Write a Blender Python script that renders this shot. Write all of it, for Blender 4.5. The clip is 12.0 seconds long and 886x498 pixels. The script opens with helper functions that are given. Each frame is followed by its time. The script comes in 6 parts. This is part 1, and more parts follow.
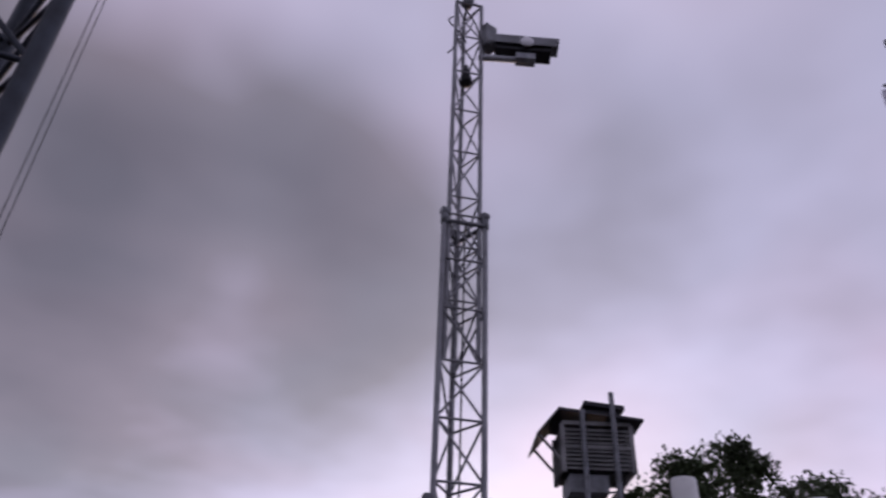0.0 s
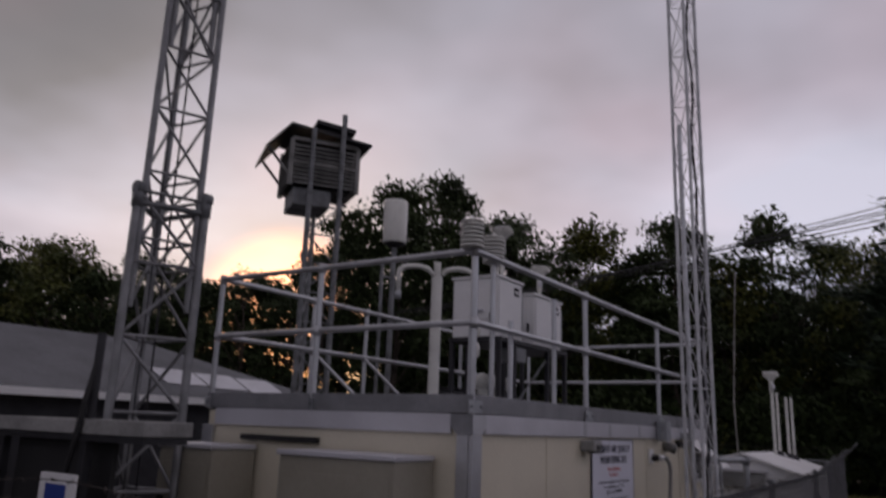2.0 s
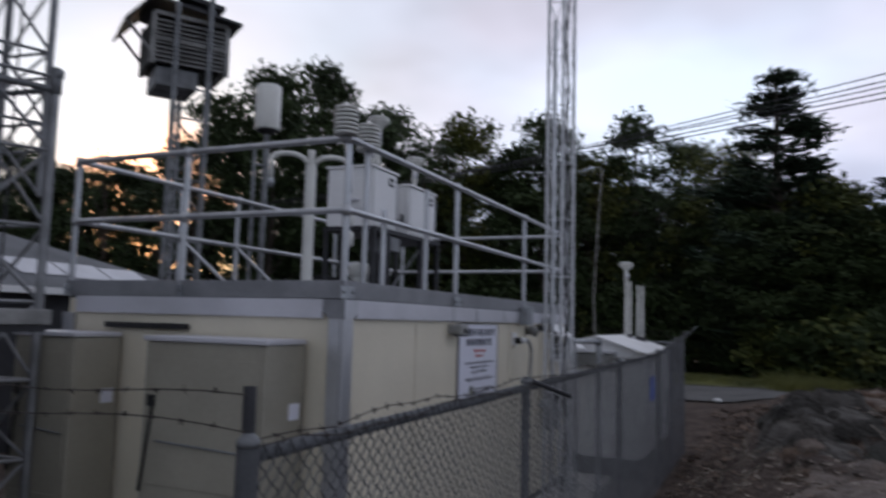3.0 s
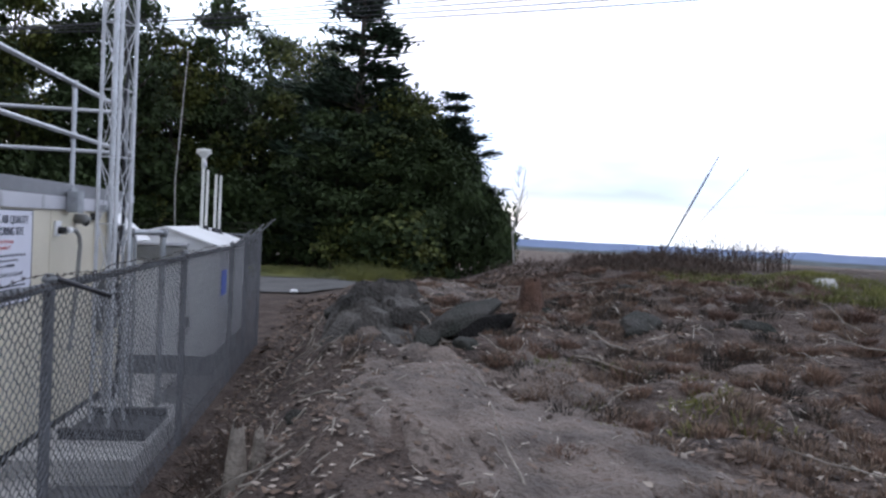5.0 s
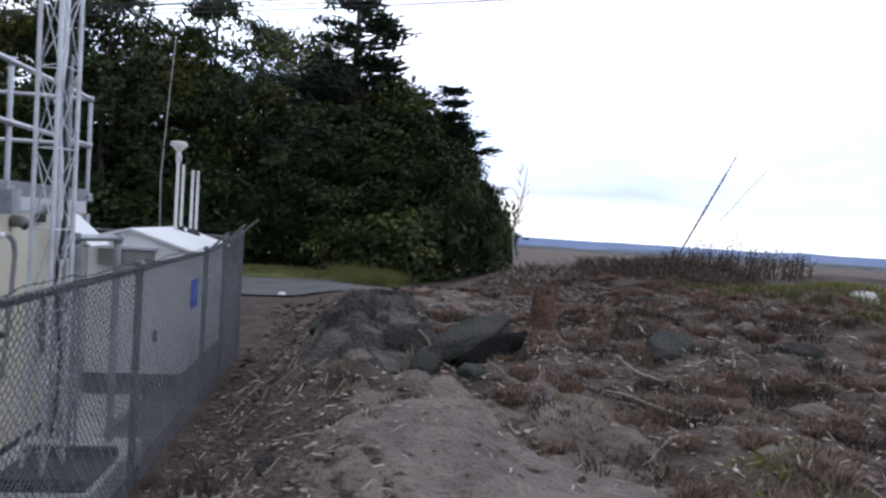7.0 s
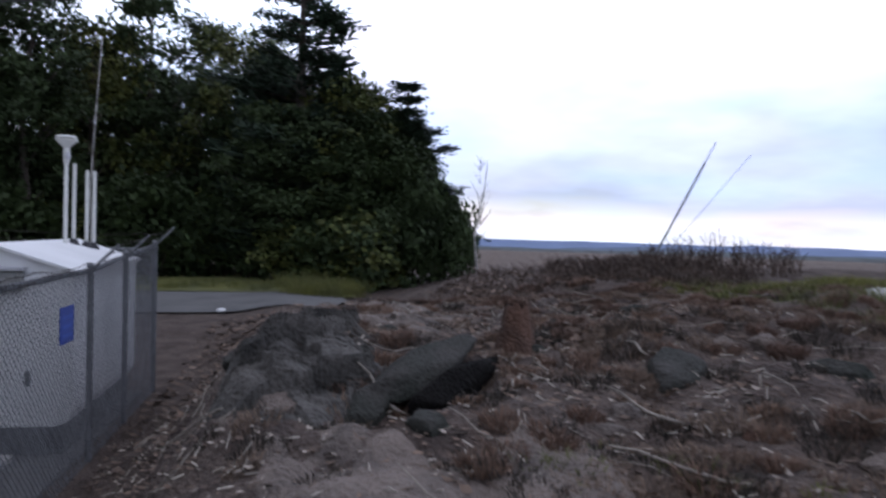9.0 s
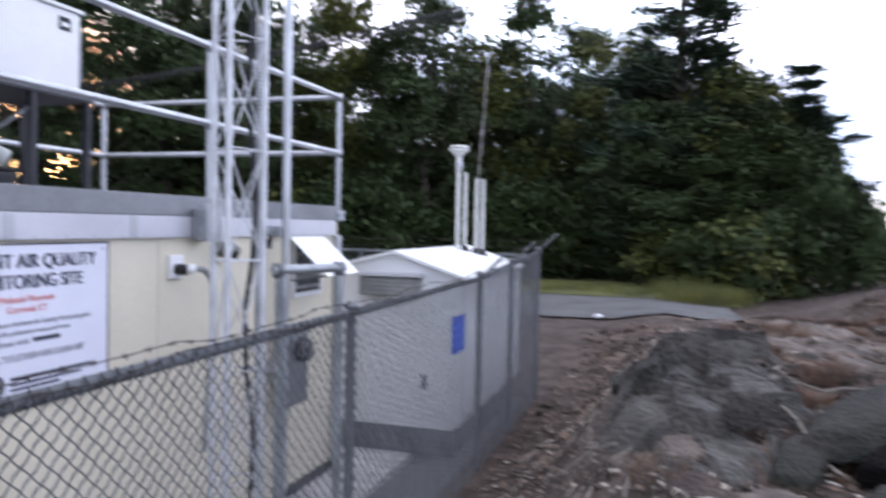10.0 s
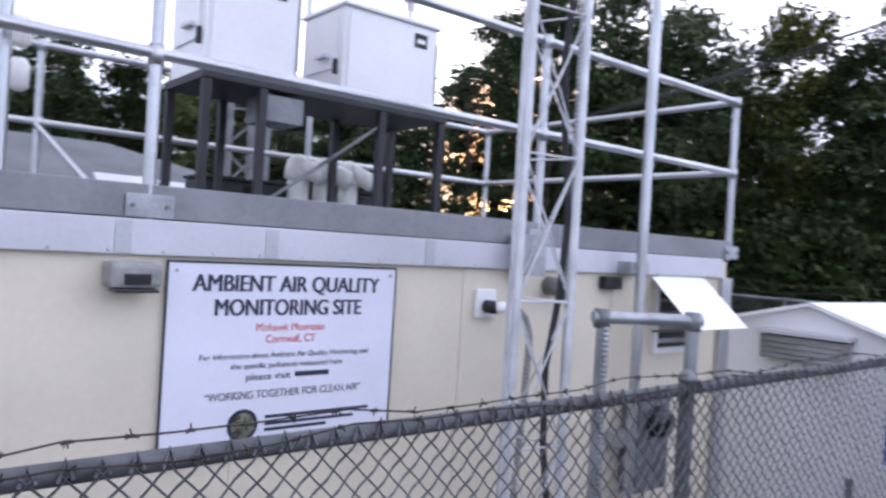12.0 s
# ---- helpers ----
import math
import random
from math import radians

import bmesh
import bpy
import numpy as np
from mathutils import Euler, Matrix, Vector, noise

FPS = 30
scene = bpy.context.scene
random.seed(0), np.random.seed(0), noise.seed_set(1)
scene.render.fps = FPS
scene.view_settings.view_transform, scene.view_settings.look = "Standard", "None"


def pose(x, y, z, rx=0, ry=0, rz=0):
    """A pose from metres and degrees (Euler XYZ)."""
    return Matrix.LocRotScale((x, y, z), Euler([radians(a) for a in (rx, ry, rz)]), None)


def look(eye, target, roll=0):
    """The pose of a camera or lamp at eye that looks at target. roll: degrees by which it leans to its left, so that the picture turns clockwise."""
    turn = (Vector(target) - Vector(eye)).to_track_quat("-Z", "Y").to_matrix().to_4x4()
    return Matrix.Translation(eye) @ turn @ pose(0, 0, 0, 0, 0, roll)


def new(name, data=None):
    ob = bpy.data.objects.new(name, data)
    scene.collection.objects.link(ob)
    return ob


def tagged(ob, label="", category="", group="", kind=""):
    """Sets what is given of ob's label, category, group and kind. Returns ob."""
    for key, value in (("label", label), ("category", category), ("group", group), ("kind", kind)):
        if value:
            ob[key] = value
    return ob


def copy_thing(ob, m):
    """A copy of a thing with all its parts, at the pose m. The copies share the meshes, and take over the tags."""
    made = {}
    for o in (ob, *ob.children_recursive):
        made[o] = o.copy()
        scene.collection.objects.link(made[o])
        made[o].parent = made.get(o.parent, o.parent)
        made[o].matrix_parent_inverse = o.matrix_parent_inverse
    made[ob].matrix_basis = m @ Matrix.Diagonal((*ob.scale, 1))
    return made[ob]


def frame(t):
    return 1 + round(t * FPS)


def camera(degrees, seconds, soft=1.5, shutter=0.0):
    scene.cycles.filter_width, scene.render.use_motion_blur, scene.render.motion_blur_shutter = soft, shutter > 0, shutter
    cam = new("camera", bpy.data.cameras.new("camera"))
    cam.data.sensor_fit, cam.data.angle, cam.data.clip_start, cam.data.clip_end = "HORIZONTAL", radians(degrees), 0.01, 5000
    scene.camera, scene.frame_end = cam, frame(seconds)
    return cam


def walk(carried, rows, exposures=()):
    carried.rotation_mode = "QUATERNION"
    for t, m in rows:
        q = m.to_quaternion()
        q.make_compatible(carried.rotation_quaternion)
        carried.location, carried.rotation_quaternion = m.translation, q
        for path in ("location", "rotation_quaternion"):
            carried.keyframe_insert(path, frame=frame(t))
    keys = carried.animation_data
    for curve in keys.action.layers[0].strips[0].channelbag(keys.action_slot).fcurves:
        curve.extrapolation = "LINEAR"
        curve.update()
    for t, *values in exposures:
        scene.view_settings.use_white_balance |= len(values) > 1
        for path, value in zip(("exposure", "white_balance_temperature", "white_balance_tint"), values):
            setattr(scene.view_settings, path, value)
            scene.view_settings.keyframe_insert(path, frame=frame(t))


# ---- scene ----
cam = camera(61.7, 12.0, soft=2.5, shutter=0.45)
PATH = [
    (0, (-4.531, -2.665, 2.462), (-3.6, -1.288, 3.574), 2.4),
    (0.5, (-4.521, -2.665, 2.457), (-3.434, -1.405, 3.567), 0.3),
    (1, (-4.511, -2.665, 2.452), (-3.275, -1.445, 3.443), 1.7),
    (1.5, (-4.482, -2.656, 2.414), (-3.03, -1.457, 3.087), 2.2),
    (2, (-4.436, -2.669, 2.361), (-2.819, -1.589, 2.828), 2.1),
    (2.5, (-4.434, -2.702, 2.349), (-2.744, -1.677, 2.653), 1.4),
    (3, (-4.457, -2.715, 2.323), (-2.638, -1.908, 2.516), 1.5),
    (3.5, (-4.408, -2.712, 2.33), (-2.447, -2.347, 2.472), 0.4),
    (3.7, (-4.388, -2.737, 2.323), (-2.399, -2.554, 2.408), 1.1),
    (5.3, (-3.723, -2.801, 2.31), (-1.746, -3.09, 2.233), 3.0),
    (5.5, (-3.641, -2.796, 2.34), (-1.667, -3.106, 2.246), 3.2),
    (6, (-3.291, -2.817, 2.299), (-1.302, -3.023, 2.232), 0.6),
    (6.5, (-2.975, -2.861, 2.365), (-0.988, -3.075, 2.289), 1.6),
    (6.7, (-2.887, -2.857, 2.411), (-0.902, -3.09, 2.353), 2.8),
    (8.5, (-1.195, -3.093, 2.333), (0.758, -3.517, 2.257), 1.5),
    (9, (-0.951, -3.239, 2.384), (1.014, -3.611, 2.338), 1.5),
    (9.5, (-0.52, -3.122, 2.392), (1.477, -3.025, 2.331), 3.0),
    (10, (-0.183, -2.998, 2.436), (1.726, -2.404, 2.371), 1.2),
    (10.5, (0.209, -3.073, 2.43), (1.921, -2.039, 2.432), 1.3),
    (11, (0.564, -3.026, 2.397), (2.075, -1.726, 2.235), 1.8),
    (11.5, (0.864, -2.913, 2.391), (2.334, -1.557, 2.356), 0.7),
    (12, (1.138, -2.885, 2.418), (2.398, -1.332, 2.413), 3.5),
]
EXPOSURES = [(0, 0.0, 6000, 22), (0.5, -0.08, 6500, 21), (1.0, -0.18, 6700, 17), (1.5, -0.2, 6900, 14), (2.0, -0.3, 6850, 11), (2.5, -0.05, 6300, 4), (3.0, 0.35, 6100, -1), (3.7, 0.9, 6000, -2), (5.3, 1.55, 5950, -3), (6.7, 1.5, 5950, -3), (8.5, 1.42, 5850, 0), (9.0, 1.1, 5750, 1), (9.5, 1.3, 5850, 0), (10, 2.15, 5900, 1), (10.5, 2.2, 5850, 1), (11, 2.3, 5800, 1), (11.5, 2.05, 5850, 4), (12, 2.05, 5850, 4)]
walk(cam, [(t, look(eye, target, roll)) for t, eye, target, roll in PATH], EXPOSURES)

# ---- world, sun, exposure ----
SUN_AZ, SUN_EL = 45.5, 7.5  # bearing from +x towards +y, and height, in degrees


def world_sky():
    w = bpy.data.worlds.new("dusk_sky")
    scene.world = w
    w.use_nodes = True
    n, l = w.node_tree.nodes, w.node_tree.links
    n.clear()
    out, bg = n.new("ShaderNodeOutputWorld"), n.new("ShaderNodeBackground")
    sky = n.new("ShaderNodeTexSky")
    sky.sky_type, sky.sun_disc = "NISHITA", False
    sky.sun_elevation, sky.sun_rotation = radians(SUN_EL), radians(90 - SUN_AZ)
    tc = n.new("ShaderNodeTexCoord")
    sep = n.new("ShaderNodeSeparateXYZ")
    l.new(tc.outputs["Generated"], sep.inputs[0])
    # clouds lie on a flat layer overhead: direction over height
    add = n.new("ShaderNodeMath")
    add.operation, add.inputs[1].default_value = "MAXIMUM", 0.0
    l.new(sep.outputs["Z"], add.inputs[0])
    lift = n.new("ShaderNodeMath")
    lift.operation, lift.inputs[1].default_value = "ADD", 0.22
    l.new(add.outputs[0], lift.inputs[0])
    div = n.new("ShaderNodeVectorMath")
    div.operation = "DIVIDE"
    comb = n.new("ShaderNodeCombineXYZ")
    for k in range(3):
        l.new(lift.outputs[0], comb.inputs[k])
    l.new(tc.outputs["Generated"], div.inputs[0])
    l.new(comb.outputs[0], div.inputs[1])
    noi = n.new("ShaderNodeTexNoise")
    noi.inputs["Scale"].default_value, noi.inputs["Detail"].default_value = 0.95, 4.0
    noi.inputs["Roughness"].default_value = 0.52
    l.new(div.outputs[0], noi.inputs["Vector"])
    ramp = n.new("ShaderNodeValToRGB")
    e = ramp.color_ramp.elements
    e[0].position, e[0].color = 0.16, (0.27, 0.25, 0.26, 1)
    e.new(0.32).color = (0.46, 0.425, 0.44, 1)
    e[-1].position, e[-1].color = 0.66, (1.35, 1.35, 1.55, 1)
    mid = e.new(0.5)
    mid.color = (0.95, 0.92, 1.06, 1)
    # a broad dark cloud bank stands over the building's side
    calm = n.new("ShaderNodeMath")
    calm.operation, calm.inputs[1].default_value, calm.inputs[2].default_value = "MULTIPLY_ADD", 0.75, 0.168
    l.new(noi.outputs["Fac"], calm.inputs[0])
    summ = calm
    for az, el, deep in ((98, 28, -0.25), (76, 30, -0.25), (56, 36, -0.13), (120, 45, -0.2)):
        dark = n.new("ShaderNodeVectorMath")
        dark.operation = "DOT_PRODUCT"
        da, dh = radians(az), radians(el)
        dark.inputs[1].default_value = (math.cos(da) * math.cos(dh), math.sin(da) * math.cos(dh), math.sin(dh))
        l.new(tc.outputs["Generated"], dark.inputs[0])
        near = n.new("ShaderNodeMapRange")
        near.interpolation_type = "SMOOTHSTEP"
        near.inputs["From Min"].default_value, near.inputs["From Max"].default_value = 0.925, 0.99
        near.inputs["To Min"].default_value, near.inputs["To Max"].default_value = 0.0, deep
        l.new(dark.outputs["Value"], near.inputs["Value"])
        add2 = n.new("ShaderNodeMath")
        l.new(summ.outputs[0], add2.inputs[0])
        l.new(near.outputs[0], add2.inputs[1])
        summ = add2
    l.new(summ.outputs[0], ramp.inputs[0])
    # a slate-blue bank of cloud low down, bright above it, duller overhead
    hor = n.new("ShaderNodeValToRGB")
    h = hor.color_ramp.elements
    h[0].position, h[0].color = 0.0, (0.86, 0.84, 0.86, 1)
    h[1].position, h[1].color = 0.75, (0.80, 0.79, 0.82, 1)
    for pos, col in ((0.02, (0.88, 0.85, 0.86, 1)), (0.045, (0.46, 0.50, 0.66, 1)), (0.10, (0.48, 0.52, 0.70, 1)), (0.16, (0.64, 0.67, 0.84, 1)), (0.24, (0.98, 0.97, 1.06, 1))):
        h.new(pos).color = col
    wob = n.new("ShaderNodeMath")
    wob.operation, wob.inputs[1].default_value = "MULTIPLY_ADD", 0.10
    off = n.new("ShaderNodeMath")
    off.operation, off.inputs[1].default_value = "SUBTRACT", 0.05
    l.new(add.outputs[0], off.inputs[0])
    l.new(noi.outputs["Fac"], wob.inputs[0])
    l.new(off.outputs[0], wob.inputs[2])
    l.new(wob.outputs[0], hor.inputs[0])
    mul = n.new("ShaderNodeMixRGB")
    mul.blend_type, mul.inputs[0].default_value = "MULTIPLY", 1.0
    l.new(ramp.outputs[0], mul.inputs[1])
    l.new(hor.outputs[0], mul.inputs[2])
    # cloud bases tinted pink by the low sun, in drifts
    pink = n.new("ShaderNodeTexNoise")
    pink.inputs["Scale"].default_value, pink.inputs["Detail"].default_value = 1.3, 2.0
    shift = n.new("ShaderNodeVectorMath")
    shift.operation, shift.inputs[1].default_value = "ADD", (3.7, 1.2, 0.4)
    l.new(div.outputs[0], shift.inputs[0])
    l.new(shift.outputs[0], pink.inputs["Vector"])
    pm = n.new("ShaderNodeMapRange")
    pm.inputs["From Min"].default_value, pm.inputs["From Max"].default_value = 0.42, 0.62
    pm.inputs["To Max"].default_value = 0.55
    l.new(pink.outputs["Fac"], pm.inputs["Value"])
    tint = n.new("ShaderNodeMixRGB")
    tint.blend_type = "MULTIPLY"
    tint.inputs[2].default_value = (1.12, 0.90, 0.86, 1)
    l.new(pm.outputs[0], tint.inputs[0])
    l.new(mul.outputs[0], tint.inputs[1])
    # the whole sky is lighter towards the sunset and duller opposite
    side = n.new("ShaderNodeVectorMath")
    side.operation = "DOT_PRODUCT"
    side.inputs[1].default_value = (math.cos(radians(25)), math.sin(radians(25)), 0)
    l.new(tc.outputs["Generated"], side.inputs[0])
    sm = n.new("ShaderNodeMapRange")
    sm.inputs["From Min"].default_value, sm.inputs["To Min"].default_value, sm.inputs["To Max"].default_value = -1.0, 0.78, 1.12
    l.new(side.outputs["Value"], sm.inputs["Value"])
    mul2 = n.new("ShaderNodeMixRGB")
    mul2.blend_type, mul2.inputs[0].default_value = "MULTIPLY", 1.0
    l.new(tint.outputs[0], mul2.inputs[1])
    l.new(sm.outputs[0], mul2.inputs[2])
    mul = mul2
    # warm light of the set sun, low over the trees
    dot = n.new("ShaderNodeVectorMath")
    dot.operation = "DOT_PRODUCT"
    a, h = radians(SUN_AZ), radians(SUN_EL)
    dot.inputs[1].default_value = (math.cos(a) * math.cos(h), math.sin(a) * math.cos(h), math.sin(h))
    l.new(tc.outputs["Generated"], dot.inputs[0])
    glow = n.new("ShaderNodeMapRange")
    glow.interpolation_type = "SMOOTHERSTEP"
    glow.inputs["From Min"].default_value, glow.inputs["From Max"].default_value = 0.991, 0.9992
    glow.inputs["To Min"].default_value, glow.inputs["To Max"].default_value = 0.0, 1.0
    l.new(dot.outputs["Value"], glow.inputs["Value"])
    warm = n.new("ShaderNodeMixRGB")
    warm.blend_type = "ADD"
    l.new(glow.outputs[0], warm.inputs[0])
    warm.inputs[2].default_value = (5.0, 1.7, 0.4, 1)
    l.new(mul.outputs[0], warm.inputs[1])
    blend = n.new("ShaderNodeMixRGB")
    blend.blend_type, blend.inputs[0].default_value = "ADD", 0.05
    l.new(warm.outputs[0], blend.inputs[1])
    l.new(sky.outputs[0], blend.inputs[2])
    l.new(blend.outputs[0], bg.inputs["Color"])
    bg.inputs["Strength"].default_value = 0.5
    l.new(bg.outputs[0], out.inputs[0])


world_sky()
sun = new("sun", bpy.data.lights.new("sun", "SUN"))
sun.data.energy, sun.data.angle, sun.data.color = 0.5, radians(12), (1.0, 0.72, 0.5)
_a, _h = radians(SUN_AZ), radians(SUN_EL)
sun.matrix_world = look((math.cos(_a) * math.cos(_h) * 50, math.sin(_a) * math.cos(_h) * 50, math.sin(_h) * 50), (0, 0, 0))


# ---- materials ----
def material(name, colour, rough=0.6, metal=0.0, vary=0.12, scale=3.0, fine=40.0, bump=0.05, stain=None, island=0.0, spec=0.5):
    """Base colour broken by coarse stains and fine grain, with a little relief."""
    m = bpy.data.materials.new(name)
    m.use_nodes = True
    n, l = m.node_tree.nodes, m.node_tree.links
    b = n["Principled BSDF"]
    b.inputs["Roughness"].default_value, b.inputs["Metallic"].default_value = rough, metal
    b.inputs["Specular IOR Level"].default_value = spec
    tc = n.new("ShaderNodeTexCoord")
    geo = n.new("ShaderNodeNewGeometry")
    big, small = n.new("ShaderNodeTexNoise"), n.new("ShaderNodeTexNoise")
    for node, s, d in ((big, scale, 5), (small, fine, 3)):
        node.inputs["Scale"].default_value, node.inputs["Detail"].default_value = s, d
        l.new(geo.outputs["Position"], node.inputs["Vector"])
    ramp = n.new("ShaderNodeValToRGB")
    e = ramp.color_ramp.elements
    dark = stain or tuple(c * (1 - 2.2 * vary) for c in colour)
    e[0].position, e[0].color = 0.32, (*dark, 1)
    e[1].position, e[1].color = 0.62, (*colour, 1)
    l.new(big.outputs["Fac"], ramp.inputs[0])
    mix = n.new("ShaderNodeMixRGB")
    mix.blend_type, mix.inputs[0].default_value = "MULTIPLY", 1.0
    rng = n.new("ShaderNodeMapRange")
    rng.inputs["To Min"].default_value, rng.inputs["To Max"].default_value = 1 - vary * 1.6, 1 + vary * 0.9
    l.new(small.outputs["Fac"], rng.inputs["Value"])
    l.new(ramp.outputs[0], mix.inputs[1])
    l.new(rng.outputs[0], mix.inputs[2])
    last = mix.outputs[0]
    if island:
        hsv = n.new("ShaderNodeHueSaturation")
        r2 = n.new("ShaderNodeMapRange")
        r2.inputs["To Min"].default_value, r2.inputs["To Max"].default_value = 1 - island, 1 + island
        l.new(geo.outputs["Random Per Island"], r2.inputs["Value"])
        l.new(r2.outputs[0], hsv.inputs["Value"])
        l.new(last, hsv.inputs["Color"])
        last = hsv.outputs[0]
    l.new(last, b.inputs["Base Color"])
    if bump:
        bp = n.new("ShaderNodeBump")
        bp.inputs["Strength"].default_value, bp.inputs["Distance"].default_value = min(1.0, bump * 4), bump * 0.2
        l.new(small.outputs["Fac"], bp.inputs["Height"])
        l.new(bp.outputs[0], b.inputs["Normal"])
    return m


ALU = material("brushed_aluminium", (0.55, 0.56, 0.58), 0.38, 0.85, 0.10, 2.0, 60, 0.02)
GALV = material("galvanised_steel", (0.46, 0.48, 0.50), 0.5, 0.7, 0.18, 6.0, 80, 0.03)
TOWERM = material("bright_galvanised_tube", (0.66, 0.67, 0.69), 0.5, 0.4, 0.12, 6.0, 80, 0.03)
OLDGALV = material("weathered_galvanised_steel", (0.24, 0.25, 0.26), 0.6, 0.5, 0.2, 5.0, 70, 0.04)
BEIGE = material("beige_wall_panel", (0.68, 0.63, 0.50), 0.55, 0, 0.05, 1.2, 30, 0.02)
TRIM = material("pale_metal_trim", (0.62, 0.62, 0.66), 0.4, 0.3, 0.07, 2.0, 50, 0.02)
CURB = material("grey_roof_curb", (0.27, 0.275, 0.29), 0.5, 0.4, 0.12, 3.0, 40, 0.03)
HVACM = material("tan_painted_steel", (0.33, 0.31, 0.25), 0.5, 0.0, 0.08, 1.5, 30, 0.02)
WHITE = material("white_painted_steel", (0.80, 0.80, 0.80), 0.4, 0, 0.04, 1.5, 30, 0.01)
PLASTIC = material("white_plastic", (0.72, 0.72, 0.68), 0.45, 0, 0.06, 4, 50, 0.01)
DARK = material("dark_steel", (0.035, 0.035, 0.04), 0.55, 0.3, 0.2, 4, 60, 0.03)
BLACK = material("black_rubber_and_shade", (0.012, 0.012, 0.013), 0.6, 0, 0.2, 4, 60, 0.02)
SIGNW = material("white_sign_sheet", (0.74, 0.75, 0.84), 0.35, 0, 0.03, 2, 40, 0.0)
SIGNK = material("dark_sign_ink", (0.03, 0.035, 0.06), 0.5, 0, 0.05, 5, 60, 0.0)
SIGNR = material("red_sign_ink", (0.55, 0.06, 0.04), 0.5, 0, 0.05, 5, 60, 0.0)
BLUE = material("blue_notice", (0.02, 0.05, 0.26), 0.45, 0, 0.1, 5, 60, 0.0)
BARK = material("grey_brown_bark", (0.10, 0.08, 0.065), 0.9, 0, 0.25, 4, 30, 0.3)
LEAF = material("green_leaves", (0.046, 0.066, 0.024), 0.7, 0, 0.25, 0.5, 5, 0.0, stain=(0.026, 0.038, 0.015), island=0.32, spec=0.2)
LEAFY = material("yellowing_leaves", (0.10, 0.105, 0.026), 0.6, 0, 0.25, 0.6, 5, 0.0, stain=(0.05, 0.07, 0.022), island=0.45, spec=0.2)
NEEDLE = material("pine_needles", (0.036, 0.056, 0.033), 0.75, 0, 0.25, 0.6, 5, 0.0, island=0.4, spec=0.2)
GROUND = material("rooty_brown_soil", (0.145, 0.108, 0.087), 0.95, 0, 0.36, 2.6, 24, 0.6, stain=(0.06, 0.042, 0.034))
ROCK = material("grey_ledge_rock", (0.23, 0.185, 0.155), 0.85, 0, 0.28, 2.2, 26, 0.45, stain=(0.10, 0.08, 0.068))
CONC = material("concrete", (0.52, 0.51, 0.49), 0.85, 0, 0.12, 2.0, 40, 0.15)
ROAD = material("worn_asphalt", (0.15, 0.148, 0.145), 0.9, 0, 0.15, 0.8, 25, 0.2)
GRASS = material("dry_grass", (0.185, 0.135, 0.098), 0.85, 0, 0.25, 1.0, 8, 0.0, stain=(0.16, 0.11, 0.08), island=0.5)
GREENG = material("yellow_green_grass", (0.17, 0.17, 0.04), 0.85, 0, 0.25, 0.6, 8, 0.0, stain=(0.08, 0.09, 0.03), island=0.4)
DEADWOOD = material("bleached_deadwood", (0.34, 0.30, 0.25), 0.85, 0, 0.22, 4, 30, 0.2)
STUMPM = material("red_brown_rotten_wood", (0.13, 0.07, 0.045), 0.9, 0, 0.25, 5, 30, 0.4)
ROOFM = material("grey_shingle_roof", (0.16, 0.165, 0.175), 0.8, 0, 0.12, 1.5, 14, 0.1)
# blue of the distance haze is painted into the hill colour
HILL = material("hills_haze_in_colour", (0.20, 0.26, 0.42), 1.0, 0, 0.1, 0.004, 0.03, 0.0)
# dark glass; also painted shade inside the screen and the wall opening
SHADE = material("dark_glass_and_shade", (0.02, 0.02, 0.025), 0.2, 0, 0.1, 3, 30, 0.0)
BRUSH = material("leafless_brush", (0.085, 0.06, 0.045), 0.9, 0, 0.2, 2, 20, 0.0, island=0.3)
WEATHER = material("weathered_grey_wood", (0.34, 0.34, 0.33), 0.8, 0, 0.2, 3, 30, 0.1)
# nearer rise: a darker blue, haze again put into the colour
HILLN = material("rise_haze_in_colour", (0.13, 0.17, 0.25), 1.0, 0, 0.15, 0.01, 0.05, 0.0)
PALEWOOD = material("pale_broken_wood", (0.50, 0.45, 0.38), 0.85, 0, 0.15, 6, 40, 0.0, island=0.3)
SHRUBM = material("dark_heath", (0.055, 0.045, 0.035), 0.9, 0, 0.25, 2, 20, 0.0, island=0.5)
# bluish dark: a little haze is mixed into the woods' colour
HILLG = material("woods_haze_in_colour", (0.075, 0.095, 0.105), 1.0, 0, 0.25, 0.12, 0.6, 0.0)
MASTM = material("dull_mast_steel", (0.30, 0.305, 0.315), 0.55, 0.5, 0.15, 5.0, 70, 0.03)
GRASSY = material("yellow_green_print", (0.35, 0.36, 0.22), 0.5, 0, 0.1, 20, 60, 0.0)
STEELB = material("blue_black_steel", (0.035, 0.045, 0.06), 0.5, 0.3, 0.2, 3, 40, 0.03)
FENCEM = material("dull_dark_fence_pipe", (0.13, 0.135, 0.145), 0.6, 0.4, 0.2, 6.0, 60, 0.04)
LINK = material("dull_fence_wire", (0.155, 0.16, 0.17), 0.55, 0.4, 0.15, 5, 60, 0.0)
RUSTY = material("dark_rusty_wire", (0.06, 0.05, 0.045), 0.8, 0.3, 0.25, 9, 80, 0.0)
BLUEL = material("faded_blue_print", (0.05, 0.10, 0.38), 0.5, 0, 0.1, 5, 60, 0.0)
OUTCROP = material("broken_ledge_rock", (0.115, 0.105, 0.094), 0.9, 0, 0.3, 1.6, 22, 0.4, stain=(0.028, 0.026, 0.022))
